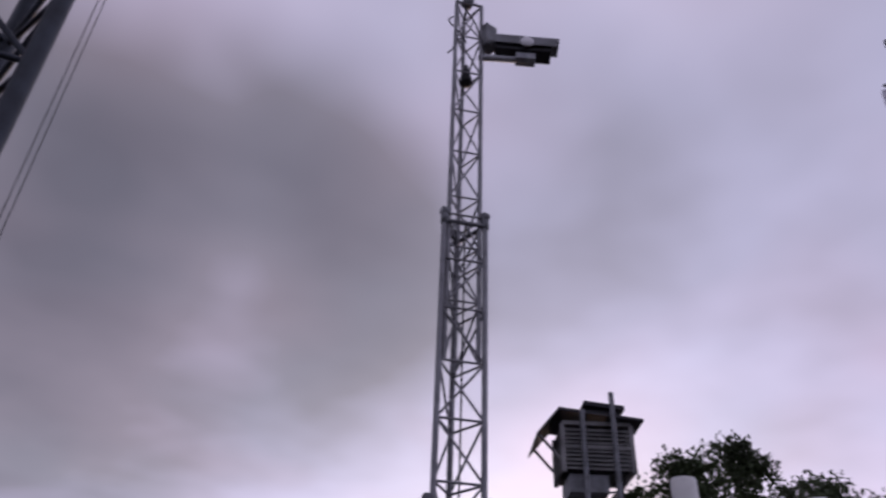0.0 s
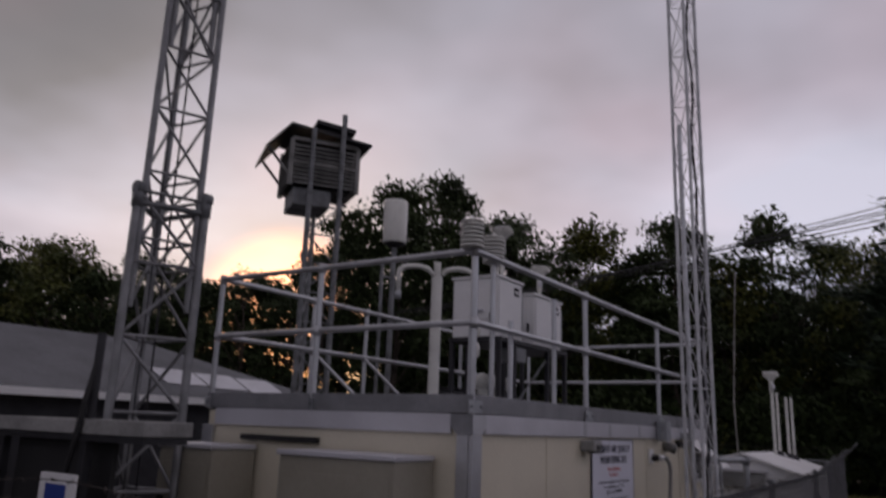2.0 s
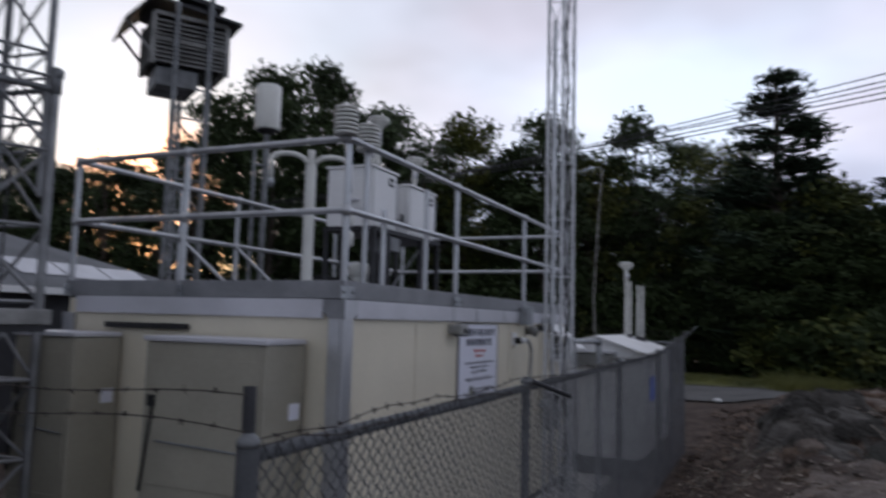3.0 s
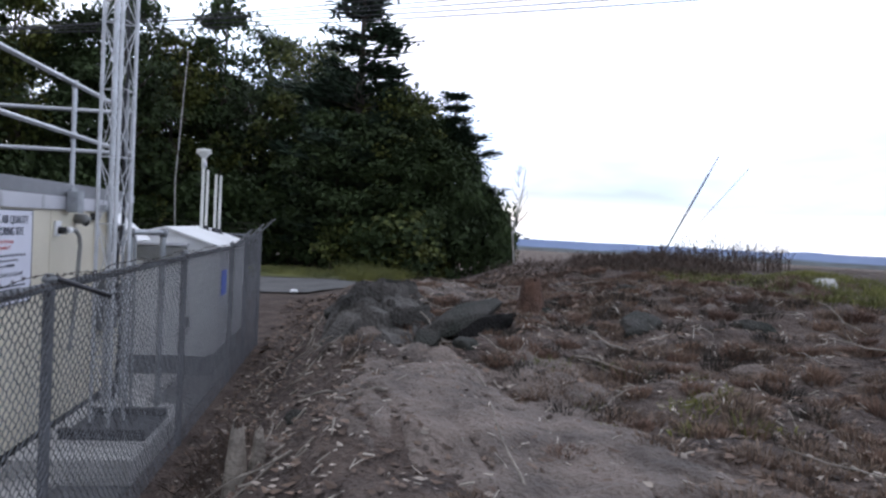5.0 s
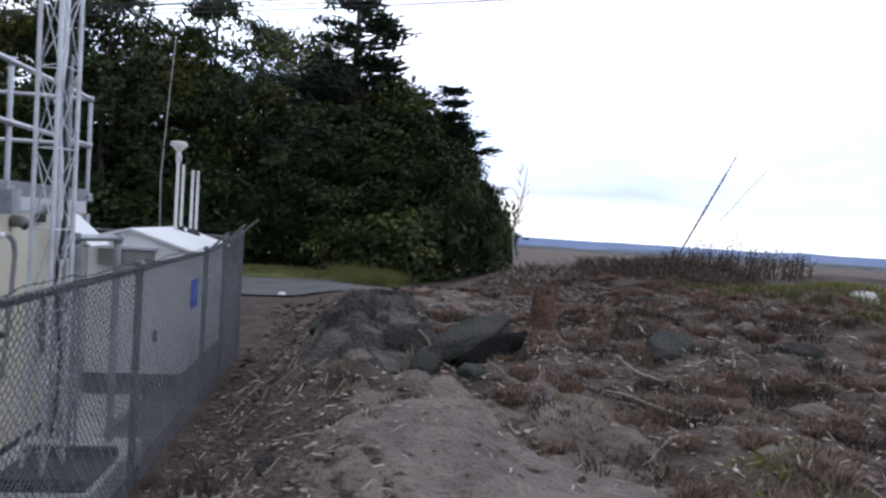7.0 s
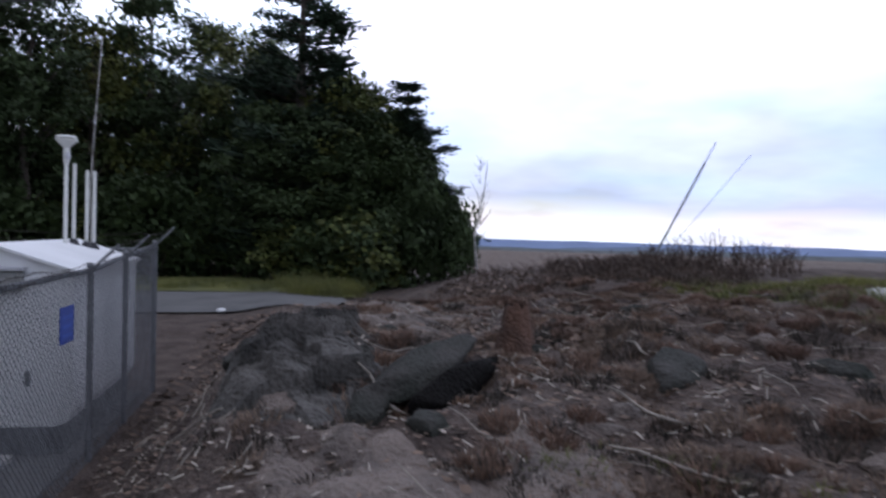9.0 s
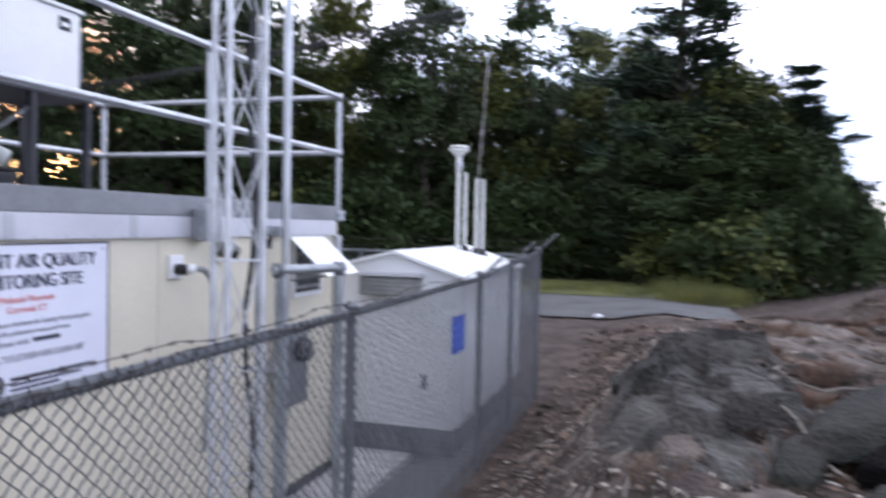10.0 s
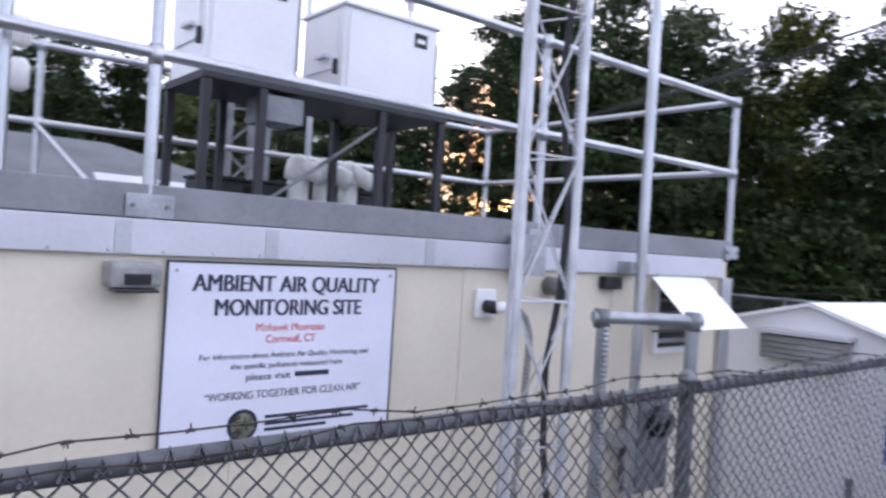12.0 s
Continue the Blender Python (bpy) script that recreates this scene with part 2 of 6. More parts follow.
# near-black: the hollow's shade is put into this rock's colour
HOLLOWSHADE = material("hollow_shade_rock", (0.014, 0.013, 0.012), 0.95, 0, 0.3, 4, 30, 0.3, spec=0.1)
DARKROCK = material("dark_mossy_rock", (0.062, 0.058, 0.052), 0.9, 0, 0.25, 2.5, 26, 0.35, stain=(0.03, 0.034, 0.027), spec=0.2)
LITTER = material("fallen_leaves", (0.17, 0.12, 0.088), 0.85, 0, 0.25, 1.5, 10, 0.0, stain=(0.08, 0.055, 0.04), island=0.6)
CHIP = material("wood_chips", (0.42, 0.36, 0.30), 0.85, 0, 0.2, 2, 12, 0.0, island=0.4)
RUSSET = material("russet_grass", (0.20, 0.13, 0.09), 0.85, 0, 0.25, 1.0, 8, 0.0, stain=(0.09, 0.05, 0.035), island=0.45)
BIRCH = material("white_birch_bark", (0.55, 0.53, 0.50), 0.7, 0, 0.2, 8, 30, 0.05)


# ---- mesh helpers ----
def empty(name, loc=(0, 0, 0), label="", category="", group="", kind=""):
    ob = new(name)
    ob.location = loc
    ob.empty_display_size = 0.1
    return tagged(ob, label, category, group, kind)


def finish(name, bm, mat, parent=None, label="", smooth=False):
    me = bpy.data.meshes.new(name)
    bm.normal_update()
    bm.to_mesh(me)
    bm.free()
    if smooth:
        for p in me.polygons:
            p.use_smooth = True
    for m in mat if isinstance(mat, (list, tuple)) else (mat,):
        me.materials.append(m)
    ob = new(name, me)
    if parent is not None:
        ob.parent = parent
        ob.matrix_parent_inverse = Matrix.Translation(parent.location).inverted() if parent.parent is None else parent_inverse(parent)
    if label:
        ob["label"] = label
    return ob


def parent_inverse(parent):
    m = parent.matrix_basis.copy()
    p = parent
    while p.parent is not None:
        m = p.parent.matrix_basis @ p.matrix_parent_inverse @ m
        p = p.parent
    return m.inverted()


def part(name, bm, mat, parent, label="", smooth=False):
    return finish(name, bm, mat, parent, label, smooth)


def box_bm(a, b, bevel=0.0, m=None):
    bm = bmesh.new()
    c, s = [(p + q) / 2 for p, q in zip(a, b)], [abs(q - p) for p, q in zip(a, b)]
    bmesh.ops.create_cube(bm, size=1, matrix=Matrix.Translation(c) @ Matrix.Diagonal((*s, 1)))
    if bevel:
        bmesh.ops.bevel(bm, geom=bm.edges[:], offset=bevel, segments=2, affect="EDGES", profile=0.6)
    if m is not None:
        bm.transform(m)
    return bm


def box(name, a, b, mat, parent=None, bevel=0.004, label="", m=None):
    return finish(name, box_bm(a, b, bevel, m), mat, parent, label)


def tube_bm(points, r, sides=8, bm=None, r2=None):
    """A round bar along points, capped; r2: the radius at its end."""
    bm = bm or bmesh.new()
    pts = [Vector(p) for p in points]
    rings, prev = [], None
    for i, p in enumerate(pts):
        d = ((pts[min(i + 1, len(pts) - 1)] - p).normalized() + (p - pts[max(i - 1, 0)]).normalized()).normalized()
        ref = prev if prev is not None else (Vector((0, 0, 1)) if abs(d.z) < 0.9 else Vector((1, 0, 0)))
        u = d.cross(ref).cross(d).normalized() if prev is not None else d.cross(ref).normalized()
        prev = u
        v = d.cross(u)
        rr = r if r2 is None else r + (r2 - r) * i / max(1, len(pts) - 1)
        rings.append([bm.verts.new(p + rr * (math.cos(t) * u + math.sin(t) * v)) for t in (2 * math.pi * k / sides for k in range(sides))])
    for a, b in zip(rings, rings[1:]):
        for k in range(sides):
            bm.faces.new((a[k], a[(k + 1) % sides], b[(k + 1) % sides], b[k]))
    bm.faces.new(rings[0][::-1])
    bm.faces.new(rings[-1])
    return bm


def tube(name, points, r, mat, parent=None, sides=8, label="", r2=None):
    return finish(name, tube_bm(points, r, sides, None, r2), mat, parent, label, smooth=sides > 4)


_rods = {}


def rod(name, p, q, r, mat, parent, sides=6):
    """A straight bar between two places; all bars of one material share a mesh."""
    key = (mat.name, sides)
    if key not in _rods:
        bm = tube_bm([(0, 0, 0), (0, 0, 1)], 1.0, sides)
        me = bpy.data.meshes.new("bar")
        bm.to_mesh(me)
        bm.free()
        for f in me.polygons:
            f.use_smooth = len(f.vertices) == 4
        me.materials.append(mat)
        _rods[key] = me
    p, q = Vector(p), Vector(q)
    d = q - p
    ob = new(name, _rods[key])
    m = Matrix.Translation(p) @ d.to_track_quat("Z", "Y").to_matrix().to_4x4() @ Matrix.Diagonal((r, r, d.length, 1))
    ob.parent = parent
    ob.matrix_basis = (Matrix.Translation(parent.location).inverted() if parent.parent is None else parent_inverse(parent)) @ m
    return ob


def lathe_bm(profile, sides=20, at=(0, 0, 0)):
    bm = bmesh.new()
    rings = [[bm.verts.new((at[0] + r * math.cos(t), at[1] + r * math.sin(t), at[2] + z)) for t in (2 * math.pi * k / sides for k in range(sides))] for r, z in profile]
    for a, b in zip(rings, rings[1:]):
        for k in range(sides):
            bm.faces.new((a[k], a[(k + 1) % sides], b[(k + 1) % sides], b[k]))
    bm.faces.new(rings[0][::-1])
    bm.faces.new(rings[-1])
    return bm


# ---- ground ----
def smooth(a, b, v):
    t = min(1.0, max(0.0, (v - a) / (b - a)))
    return t * t * (3 - 2 * t)


LEDGES = ((1.7, -3.6, 1.5, 0.7, 0.10), (0.6, -4.2, 1.7, 0.7, 0.05), (3.3, -3.5, 0.9, 0.4, 0.02), (2.6, -4.7, 1.0, 0.35, 0.03), (8.2, -4.5, 1.4, 0.5, 0.08))


def ground_z(x, y):
    """Level fenced yard; a ledge that climbs from the fence to a knoll on the open side; low ground beyond."""
    high = 0.95 + 0.3 * smooth(2.5, 7.0, x) - 1.0 * smooth(9.0, 15.5, x) * smooth(-8.0, -4.0, y)
    z = high * smooth(-1.45, -3.1, y)
    z += 0.45 * smooth(-4.2, -10.5, y) * smooth(-4, 5, x)
    far = math.hypot(x - 2, y + 2)
    # worn whalebacks of the ledge
    for cx, cy, rx, ry, h in LEDGES:
        d = ((x - cx) / rx) ** 2 + ((y - cy + 0.12 * noise.noise(Vector((x * 1.5, y, 8)))) / ry) ** 2
        if d < 1:
            z += h * (1 - d) ** 0.7
    # a hollow under the broken slab
    u, v = 0.755 * (x - 4.75) - 0.656 * (y + 4.2), 0.656 * (x - 4.75) + 0.755 * (y + 4.2)
    d = (u / 0.95) ** 2 + (v / 0.5) ** 2
    if d < 1:
        z -= 0.24 * (1 - d) ** 0.6
    z *= 1 - 0.9 * smooth(16, 24, x) * smooth(-14, -5, y)
    z += 0.25 * smooth(12.0, 16.0, x) * smooth(-6, -2, y)
    z -= 5.0 * smooth(17, 60, far) * smooth(-5, -15, y)
    z -= 34.0 * smooth(60, 1800, far)
    rough = smooth(-1.35, -2.0, y) * smooth(20, 13, x)
    if rough > 0:
        v = Vector((x * 0.55, y * 0.55, 3.1))
        z += rough * (0.16 * noise.noise(v) + 0.09 * noise.noise(v * 2.9) + 0.04 * noise.noise(v * 8.0) + 0.018 * noise.noise(v * 21.0))
    return z


def build_ground():
    bm = bmesh.new()

    def axis(lo, hi, fine_lo, fine_hi, step):
        vals, v = [], fine_lo
        while v <= fine_hi:
            vals.append(v)
            v += step
        s, v = step, fine_hi
        while v < hi:
            s *= 1.28
            v += s
            vals.append(v)
        s, v = step, fine_lo
        while v > lo:
            s *= 1.28
            v -= s
            vals.insert(0, v)
        return vals

    xs, ys = axis(-2500, 2500, -5.0, 16.0, 0.085), axis(-2500, 2500, -12.0, -1.0, 0.085)
    grid = [[bm.verts.new((x, y, ground_z(x, y))) for x in xs] for y in ys]
    for a, b in zip(grid, grid[1:]):
        for k in range(len(xs) - 1):
            bm.faces.new((a[k], a[k + 1], b[k + 1], b[k]))
    return tagged(finish("ground", bm, GROUND, smooth=True), "bare rooty brown soil with leaf litter", "ground", kind="structure")


build_ground()

# ---- yard, road, hills ----
def slab(name, a, b, mat, label, cat):
    return tagged(box(name, a, b, mat, None, 0.006), label, cat, kind="structure")


slab("pavement", (-2.45, -1.05, -0.2), (10.1, 4.2, 0.035), ROAD, "dark grey paved yard inside the fence", "pavement")
slab("concrete_pad", (-1.2, -0.5, -0.1), (6.9, 3.2, 0.1), CONC, "pale concrete strip under the building", "pad")


def strip(name, xs, y0, y1, dz, mat, label, cat, n=60):
    """A ground-hugging band between two x lines."""
    bm = bmesh.new()
    rows = []
    for i in range(n + 1):
        y = y0 + (y1 - y0) * i / n
        rows.append([bm.verts.new((x + 0.5 * noise.noise(Vector((x, y * 0.3, 0))), y, ground_z(x, y) + dz)) for x in xs])
    for a, b in zip(rows, rows[1:]):
        for k in range(len(xs) - 1):
            bm.faces.new((a[k], a[k + 1], b[k + 1], b[k]))
    return tagged(finish(name, bm, mat, smooth=True), label, cat, kind="structure")


strip("road", [17.6, 18.6, 19.6, 20.6, 21.6, 22.6, 23.6], -4.6, 30, 0.05, ROAD, "worn grey asphalt road along the woods", "road")
strip("grass_verge", [23.6, 25.0, 26.5, 28.0, 30.0], -5.0, 30, 0.07, GREENG, "yellow-green grass verge beside the road", "verge")


def hills(name, dist, base, top, a0, a1, mat, label, seed, rough=9.0):
    bm = bmesh.new()
    lo, hi = [], []
    for i in range(181):
        a = radians(a0 + (a1 - a0) * i / 180)
        h = top + rough * noise.noise(Vector((i * 0.05, seed, 0))) + rough * 0.3 * noise.noise(Vector((i * 0.21, seed, 5)))
        lo.append(bm.verts.new((dist * math.cos(a), dist * math.sin(a), base)))
        hi.append(bm.verts.new(((dist + 250) * math.cos(a), (dist + 250) * math.sin(a), h)))
    for k in range(180):
        bm.faces.new((lo[k], lo[k + 1], hi[k + 1], hi[k]))
    return tagged(finish(name, bm, mat, smooth=True), label, "hills", kind="structure")


# the strips carry the air's haze as colour, bluest farthest off
hills("backdrop", 1900, -90, -14, -75, 20, HILL, "wooded hills on the horizon with blue-grey haze in their colour", 1.0)
hills("backdrop", 1250, -70, -21, -75, 20, HILLN, "darker wooded rise below the far hills with blue haze in its colour", 7.0)

hills("backdrop", 160, -30, -5.0, -75, 12, HILLG, "dark woods falling away below the knoll with bluish haze in their colour", 3.0, 0.9)


# ---- monitoring building ----
LX, LY, HR = 6.22, 2.75, 2.55


def build_shelter():
    ob = empty("monitoring_building", (LX / 2, LY / 2, 0.1), "beige equipment building with metal corner trim and flat railed roof", "building")
    box("wall", (0.03, 0.03, 0.22), (LX - 0.03, LY - 0.03, 2.44), BEIGE, ob)
    box("skid_base", (0.05, 0.05, 0.1), (LX - 0.05, LY - 0.05, 0.218), DARK, ob)
    box("roof_deck", (0.055, 0.055, 2.442), (LX - 0.055, LY - 0.055, 2.5), CURB, ob)
    for a, b in (((0.18, 0.0, 2.32), (LX - 0.13, 0.028, 2.455)), ((0.14, LY - 0.028, 2.32), (LX - 0.14, LY, 2.455)),
                 ((0.0, 0.18, 2.32), (0.028, LY - 0.14, 2.455)), ((LX - 0.028, 0.14, 2.32), (LX, LY - 0.14, 2.455))):
        box("trim_band", a, b, TRIM, ob)
    for a, b in (((0.0, 0.008,  2.459), (LX, 0.05, 2.588)), ((0.0, LY - 0.05,  2.459), (LX, LY - 0.008, 2.588)),
                 ((0.008, 0.054,  2.459), (0.05, LY - 0.054, 2.588)), ((LX - 0.05, 0.054,  2.459), (LX - 0.008, LY - 0.054, 2.588))):
        box("roof_curb", a, b, CURB, ob)
    for x in (0, LX):
        for y in (0, LY):
            sx, sy = (1 if x == 0 else -1), (1 if y == 0 else -1)
            part("corner_trim", box_bm((x - 0.004 * sx, y - 0.004 * sy, 0.1), (x + 0.125 * sx, y + 0.026 * sy, 2.316), 0.003), ALU, ob)
            part("corner_trim", box_bm((x - 0.004 * sx, y + 0.03 * sy, 0.1), (x + 0.022 * sx, y + 0.125 * sy, 2.316), 0.003), ALU, ob)
    # the near corner has a plate with a cut-off lower edge on each face
    for flip in (0, 1):
        bm = bmesh.new()
        prof = [(-0.008, 2.452), (0.175, 2.452), (0.175, 2.375), (0.12, 2.318), (-0.008, 2.318)]
        front = [bm.verts.new((u, -0.009, z) if not flip else (-0.009, u, z)) for u, z in prof]
        back = [bm.verts.new((u, 0.02, z) if not flip else (0.02, u, z)) for u, z in prof]
        bm.faces.new(front)
        bm.faces.new(back[::-1])
        for k in range(5):
            bm.faces.new((front[k], back[k], back[(k + 1) % 5], front[(k + 1) % 5]))
        bmesh.ops.recalc_face_normals(bm, faces=bm.faces[:])
        part("corner_plate", bm, ALU if not flip else CURB, ob)
    # seams of the wall panels and a row of rivets along the trim
    for x in (1.22, 2.44, 3.66, 4.88):
        box("panel_seam", (x - 0.012, 0.024, 0.22), (x + 0.012, 0.03, 2.316), BEIGE, ob, 0.002)
    for x in (1.95, 2.55, 3.4):
        box("trim_joint", (x - 0.03, -0.003, 2.325), (x + 0.03, -0.0005, 2.45), ALU, ob, 0.001)
    for k in range(30):
        x = 0.3 + k * 0.2
        part("rivet", lathe_bm([(0.007, 0), (0.004, 0.003)], 6), ALU, ob).matrix_basis = Matrix.Translation((x, -0.001, 2.335)) @ Matrix.Rotation(radians(90), 4, "X")
    return ob


build_shelter()


def railing_side(a, b, posts, label):
    ob = empty("guard_rail", (*[(p + q) / 2 for p, q in zip(a, b)], HR), label, "railing", "roof guard rails")
    (ax, ay), (bx, by) = a, b
    for h in (0.54, 1.06):
        rod("rail", (ax, ay, HR + h), (bx, by, HR + h), 0.024, ALU, ob, 10)
    for t in posts:
        x, y = ax + (bx - ax) * t, ay + (by - ay) * t
        rod("post", (x, y, HR - 0.1), (x, y, HR + 1.06), 0.024, ALU, ob, 10)
        bracket = part("foot_bracket", box_bm((x - 0.09, y - 0.034, HR - 0.09), (x + 0.09, y - 0.028, HR - 0.0), 0.002), GALV, ob)
        for s in (-0.065, 0.065):
            part("bolt", tube_bm([(x + s, y - 0.028, HR - 0.045), (x + s, y - 0.046, HR - 0.045)], 0.009, 6), OLDGALV, bracket)
        for h in (0.54, 1.06):
            part("fitting", tube_bm([(x, y, HR + h - 0.045), (x, y, HR + h + 0.033)], 0.032, 10), ALU, ob, smooth=True)
    return ob


R = 0.03
railing_side((R, R), (LX - R, R), (0, 2.03 / LX, 4.18 / LX, 1), "round aluminium two-rail guard on the roof edge")
railing_side((LX - R, R), (LX - R, LY - R), (1,), "round aluminium two-rail guard on the roof end")
far_rail = railing_side((R, LY - R), (LX - R, LY - R), (0.0, 0.2, 0.34, 0.67), "round aluminium two-rail guard with slanted braces at the far edge")
for x in (1.25, 2.1):
    rod("brace", (x, LY - R, HR + 0.54), (x + 0.4, LY - 0.45, HR), 0.018, ALU, far_rail, 8)
railing_side((R, R), (R, LY - R), (0.55,), "round aluminium two-rail guard over the cooling units")


def build_hvac(y0, y1):
    ob = empty("wall_air_conditioner", (-0.22, (y0 + y1) / 2, 0.1), "tan wall-mounted air conditioning unit on the building end", "air conditioner", "wall air conditioners")
    box("stand", (-0.40, y0 + 0.05, 0.1), (-0.03, y1 - 0.05, 0.3), DARK, ob)
    box("cabinet", (-0.45, y0, 0.302), (-0.012, y1, 2.13), HVACM, ob, 0.014)
    box("top_cap", (-0.475, y0 - 0.014, 2.132), (-0.012, y1 + 0.014, 2.168), TRIM, ob, 0.008)
    for k in range(9):
        z = 0.5 + 0.055 * k
        box("louver", (-0.464, y0 + 0.08, z), (-0.452, y1 - 0.08, z + 0.028), HVACM, ob, 0.003)
    box("access_panel", (-0.458, y0 + 0.04, 1.15), (-0.4515, y1 - 0.04, 2.02), HVACM, ob, 0.002)
    latch = box("latch", (-0.475, y1 - 0.12, 1.68), (-0.459, y1 - 0.05, 1.76), BLACK, ob, 0.004)
    box("data_label", (-0.18, y0 - 0.003, 1.62), (-0.06, y0 - 0.0005, 1.73), SIGNW, ob, 0.0005, "white sticker on the side")
    rod("drain_hose", (-0.47, y1 - 0.1, 1.68), (-0.47, y1 - 0.02, 1.1), 0.012, BLACK, ob)
    rod("grab_rail", (-0.475, y0 + 0.05, 1.42), (-0.475, y1 - 0.15, 1.45), 0.008, OLDGALV, ob)
    return ob


build_hvac(0.30, 1.34)
build_hvac(2.06, 2.7)
tagged(box("slot_vent", (-0.02, 1.4, 2.205), (0.026, 2.25, 2.25), BLACK, None, 0.003), "narrow black slot vent in the beige end wall", "vent")


# ---- lattice masts ----
def add_mast(ob, centre, z0, z1, side, leg, brace, panel, turn, mat, cross=False, taper=0.0):
    """Three legs, level bars and slanted bars on each face, as parts of ob."""
    n = max(1, round((z1 - z0) / panel))

    def corner(k, z):
        s = side * (1 - taper * (z - z0) / (z1 - z0)) / math.sqrt(3)
        a = radians(turn + 120 * k)
        return (centre[0] + s * math.cos(a), centre[1] + s * math.sin(a), z)

    for k in range(3):
        rod("leg", corner(k, z0), corner(k, z1), leg, mat, ob, 8)
    for i in range(n):
        za, zb = z0 + (z1 - z0) * i / n, z0 + (z1 - z0) * (i + 1) / n
        for k in range(3):
            if cross:
                rod("brace", corner(k, za), corner((k + 1) % 3, zb), brace, mat, ob, 5)
                rod("brace", corner((k + 1) % 3, za), corner(k, zb), brace, mat, ob, 5)
            else:
                a, b = (k, (k + 1) % 3) if i % 2 else ((k + 1) % 3, k)
                rod("brace", corner(a, za), corner(b, zb), brace, mat, ob, 5)
            rod("level_bar", corner(k, zb), corner((k + 1) % 3, zb), brace, mat, ob, 5)
    return corner


M1 = (-0.70, 2.65)
MT = 187
mast1 = empty("telescopic_mast", (*M1, 0.035), "grey telescoping lattice mast standing beside the building", "mast")
low = add_mast(mast1, M1, 0.035, 4.15, 0.55, 0.034, 0.015, 0.58, MT, MASTM)
midc = add_mast(mast1, M1, 3.2, 7.2, 0.45, 0.029, 0.013, 0.57, MT, MASTM)
topc = add_mast(mast1, M1, 5.5, 10.75, 0.34, 0.026, 0.012, 0.62, MT, MASTM)
for corner, z, r in ((low, 4.15, 0.046), (midc, 7.2, 0.04)):
    for k in range(3):
        p = Vector(corner(k, z))
        part("collar", tube_bm([p - Vector((0, 0, 0.14)), p + Vector((0, 0, 0.05))], r, 8), OLDGALV, mast1, smooth=True)
        part("pulley", tube_bm([p + Vector((-0.03, 0, 0.02)), p + Vector((0.03, 0, 0.02))], r * 1.25, 10), OLDGALV, mast1, smooth=True)
        q = Vector(corner((k + 1) % 3, z))
        rod("yoke", p - Vector((0, 0, 0.1)), q - Vector((0, 0, 0.1)), 0.026, OLDGALV, mast1, 6)
for dx, dy in ((0.05, 0.02), (-0.04, 0.05), (0.0, -0.06)):
    rod("hoist_cable", (M1[0] + dx, M1[1] + dy, 0.3), (M1[0] + dx, M1[1] + dy, 7.2), 0.006, DARK, mast1, 5)
rod("foot_plate", (*M1, 0.036), (*M1, 0.06), 0.5, OLDGALV, mast1, 6)
part("tip_pulley", tube_bm([(M1[0] - 0.05, M1[1], 10.9), (M1[0] + 0.05, M1[1], 10.9)], 0.09, 12), OLDGALV, mast1, smooth=True)
for k in range(3):
    rod("tip_strut", topc(k, 10.75), (M1[0], M1[1], 10.9), 0.02, MASTM, mast1, 6)
part("bell_weight", lathe_bm([(0.03, 0.3), (0.045, 0.2), (0.09, 0.0), (0.05, -0.01)], 12, (M1[0], M1[1], 9.35)), DARK, mast1, smooth=True)
# cables looped round the mast's head
for k in range(3):
    a = 0.6 + k * 1.4
    pts = [(M1[0] + 0.22 * math.cos(a + 0.3 * i) * (1 + 0.2 * math.sin(i)), M1[1] + 0.22 * math.sin(a + 0.3 * i), 10.75 - 0.13 * i) for i in range(8)]
    part("cable", tube_bm(pts, 0.011, 5), BLACK, mast1)


def flood_camera():
    """An arm to the side that carries a long hooded camera housing."""
    ob = empty("camera_housing", (M1[0] + 0.2, M1[1] - 0.35, 9.55), "grey hooded camera housing on an arm near the mast head", "camera")
    a, b = Vector((M1[0] + 0.1, M1[1] - 0.12, 9.78)), Vector((M1[0] + 0.63, M1[1] - 0.50, 9.74))
    rod("arm", a, b, 0.045, GALV, ob, 6)
    m = Matrix.Translation((M1[0] + 0.57, M1[1] - 0.45, 9.93)) @ Matrix.Diagonal((0.86, 0.86, 0.86, 1)) @ Matrix.Rotation(radians(-36), 4, "Z") @ Matrix.Rotation(radians(6), 4, "Y")
    part("housing", box_bm((-0.42, -0.13, -0.12), (0.42, 0.13, 0.10), 0.02, m), DARK, ob)
    part("sun_hood", box_bm((-0.46, -0.17, 0.104), (0.52, 0.17, 0.125), 0.006, m), OLDGALV, ob)
    part("side_flap", box_bm((-0.46, -0.176, -0.05), (0.5, -0.171, 0.12), 0.002, m), OLDGALV, ob)
    part("lens_port", tube_bm([m @ Vector((0.05, -0.177, -0.0)), m @ Vector((0.05, -0.185, -0.0))], 0.09, 14), WHITE, ob, smooth=True)
    part("tilt_head", box_bm((-0.1, -0.09, -0.25), (0.2, 0.09, -0.124), 0.02, m), GALV, ob)
    return ob


flood_camera()
jb = empty("junction_box", (M1[0] + 0.25, M1[1] - 0.28, 9.95), "small grey junction box on the mast head", "box")
box("case", (M1[0] + 0.12, M1[1] - 0.26, 9.95), (M1[0] + 0.3, M1[1] - 0.1, 10.35), OLDGALV, jb, 0.015)

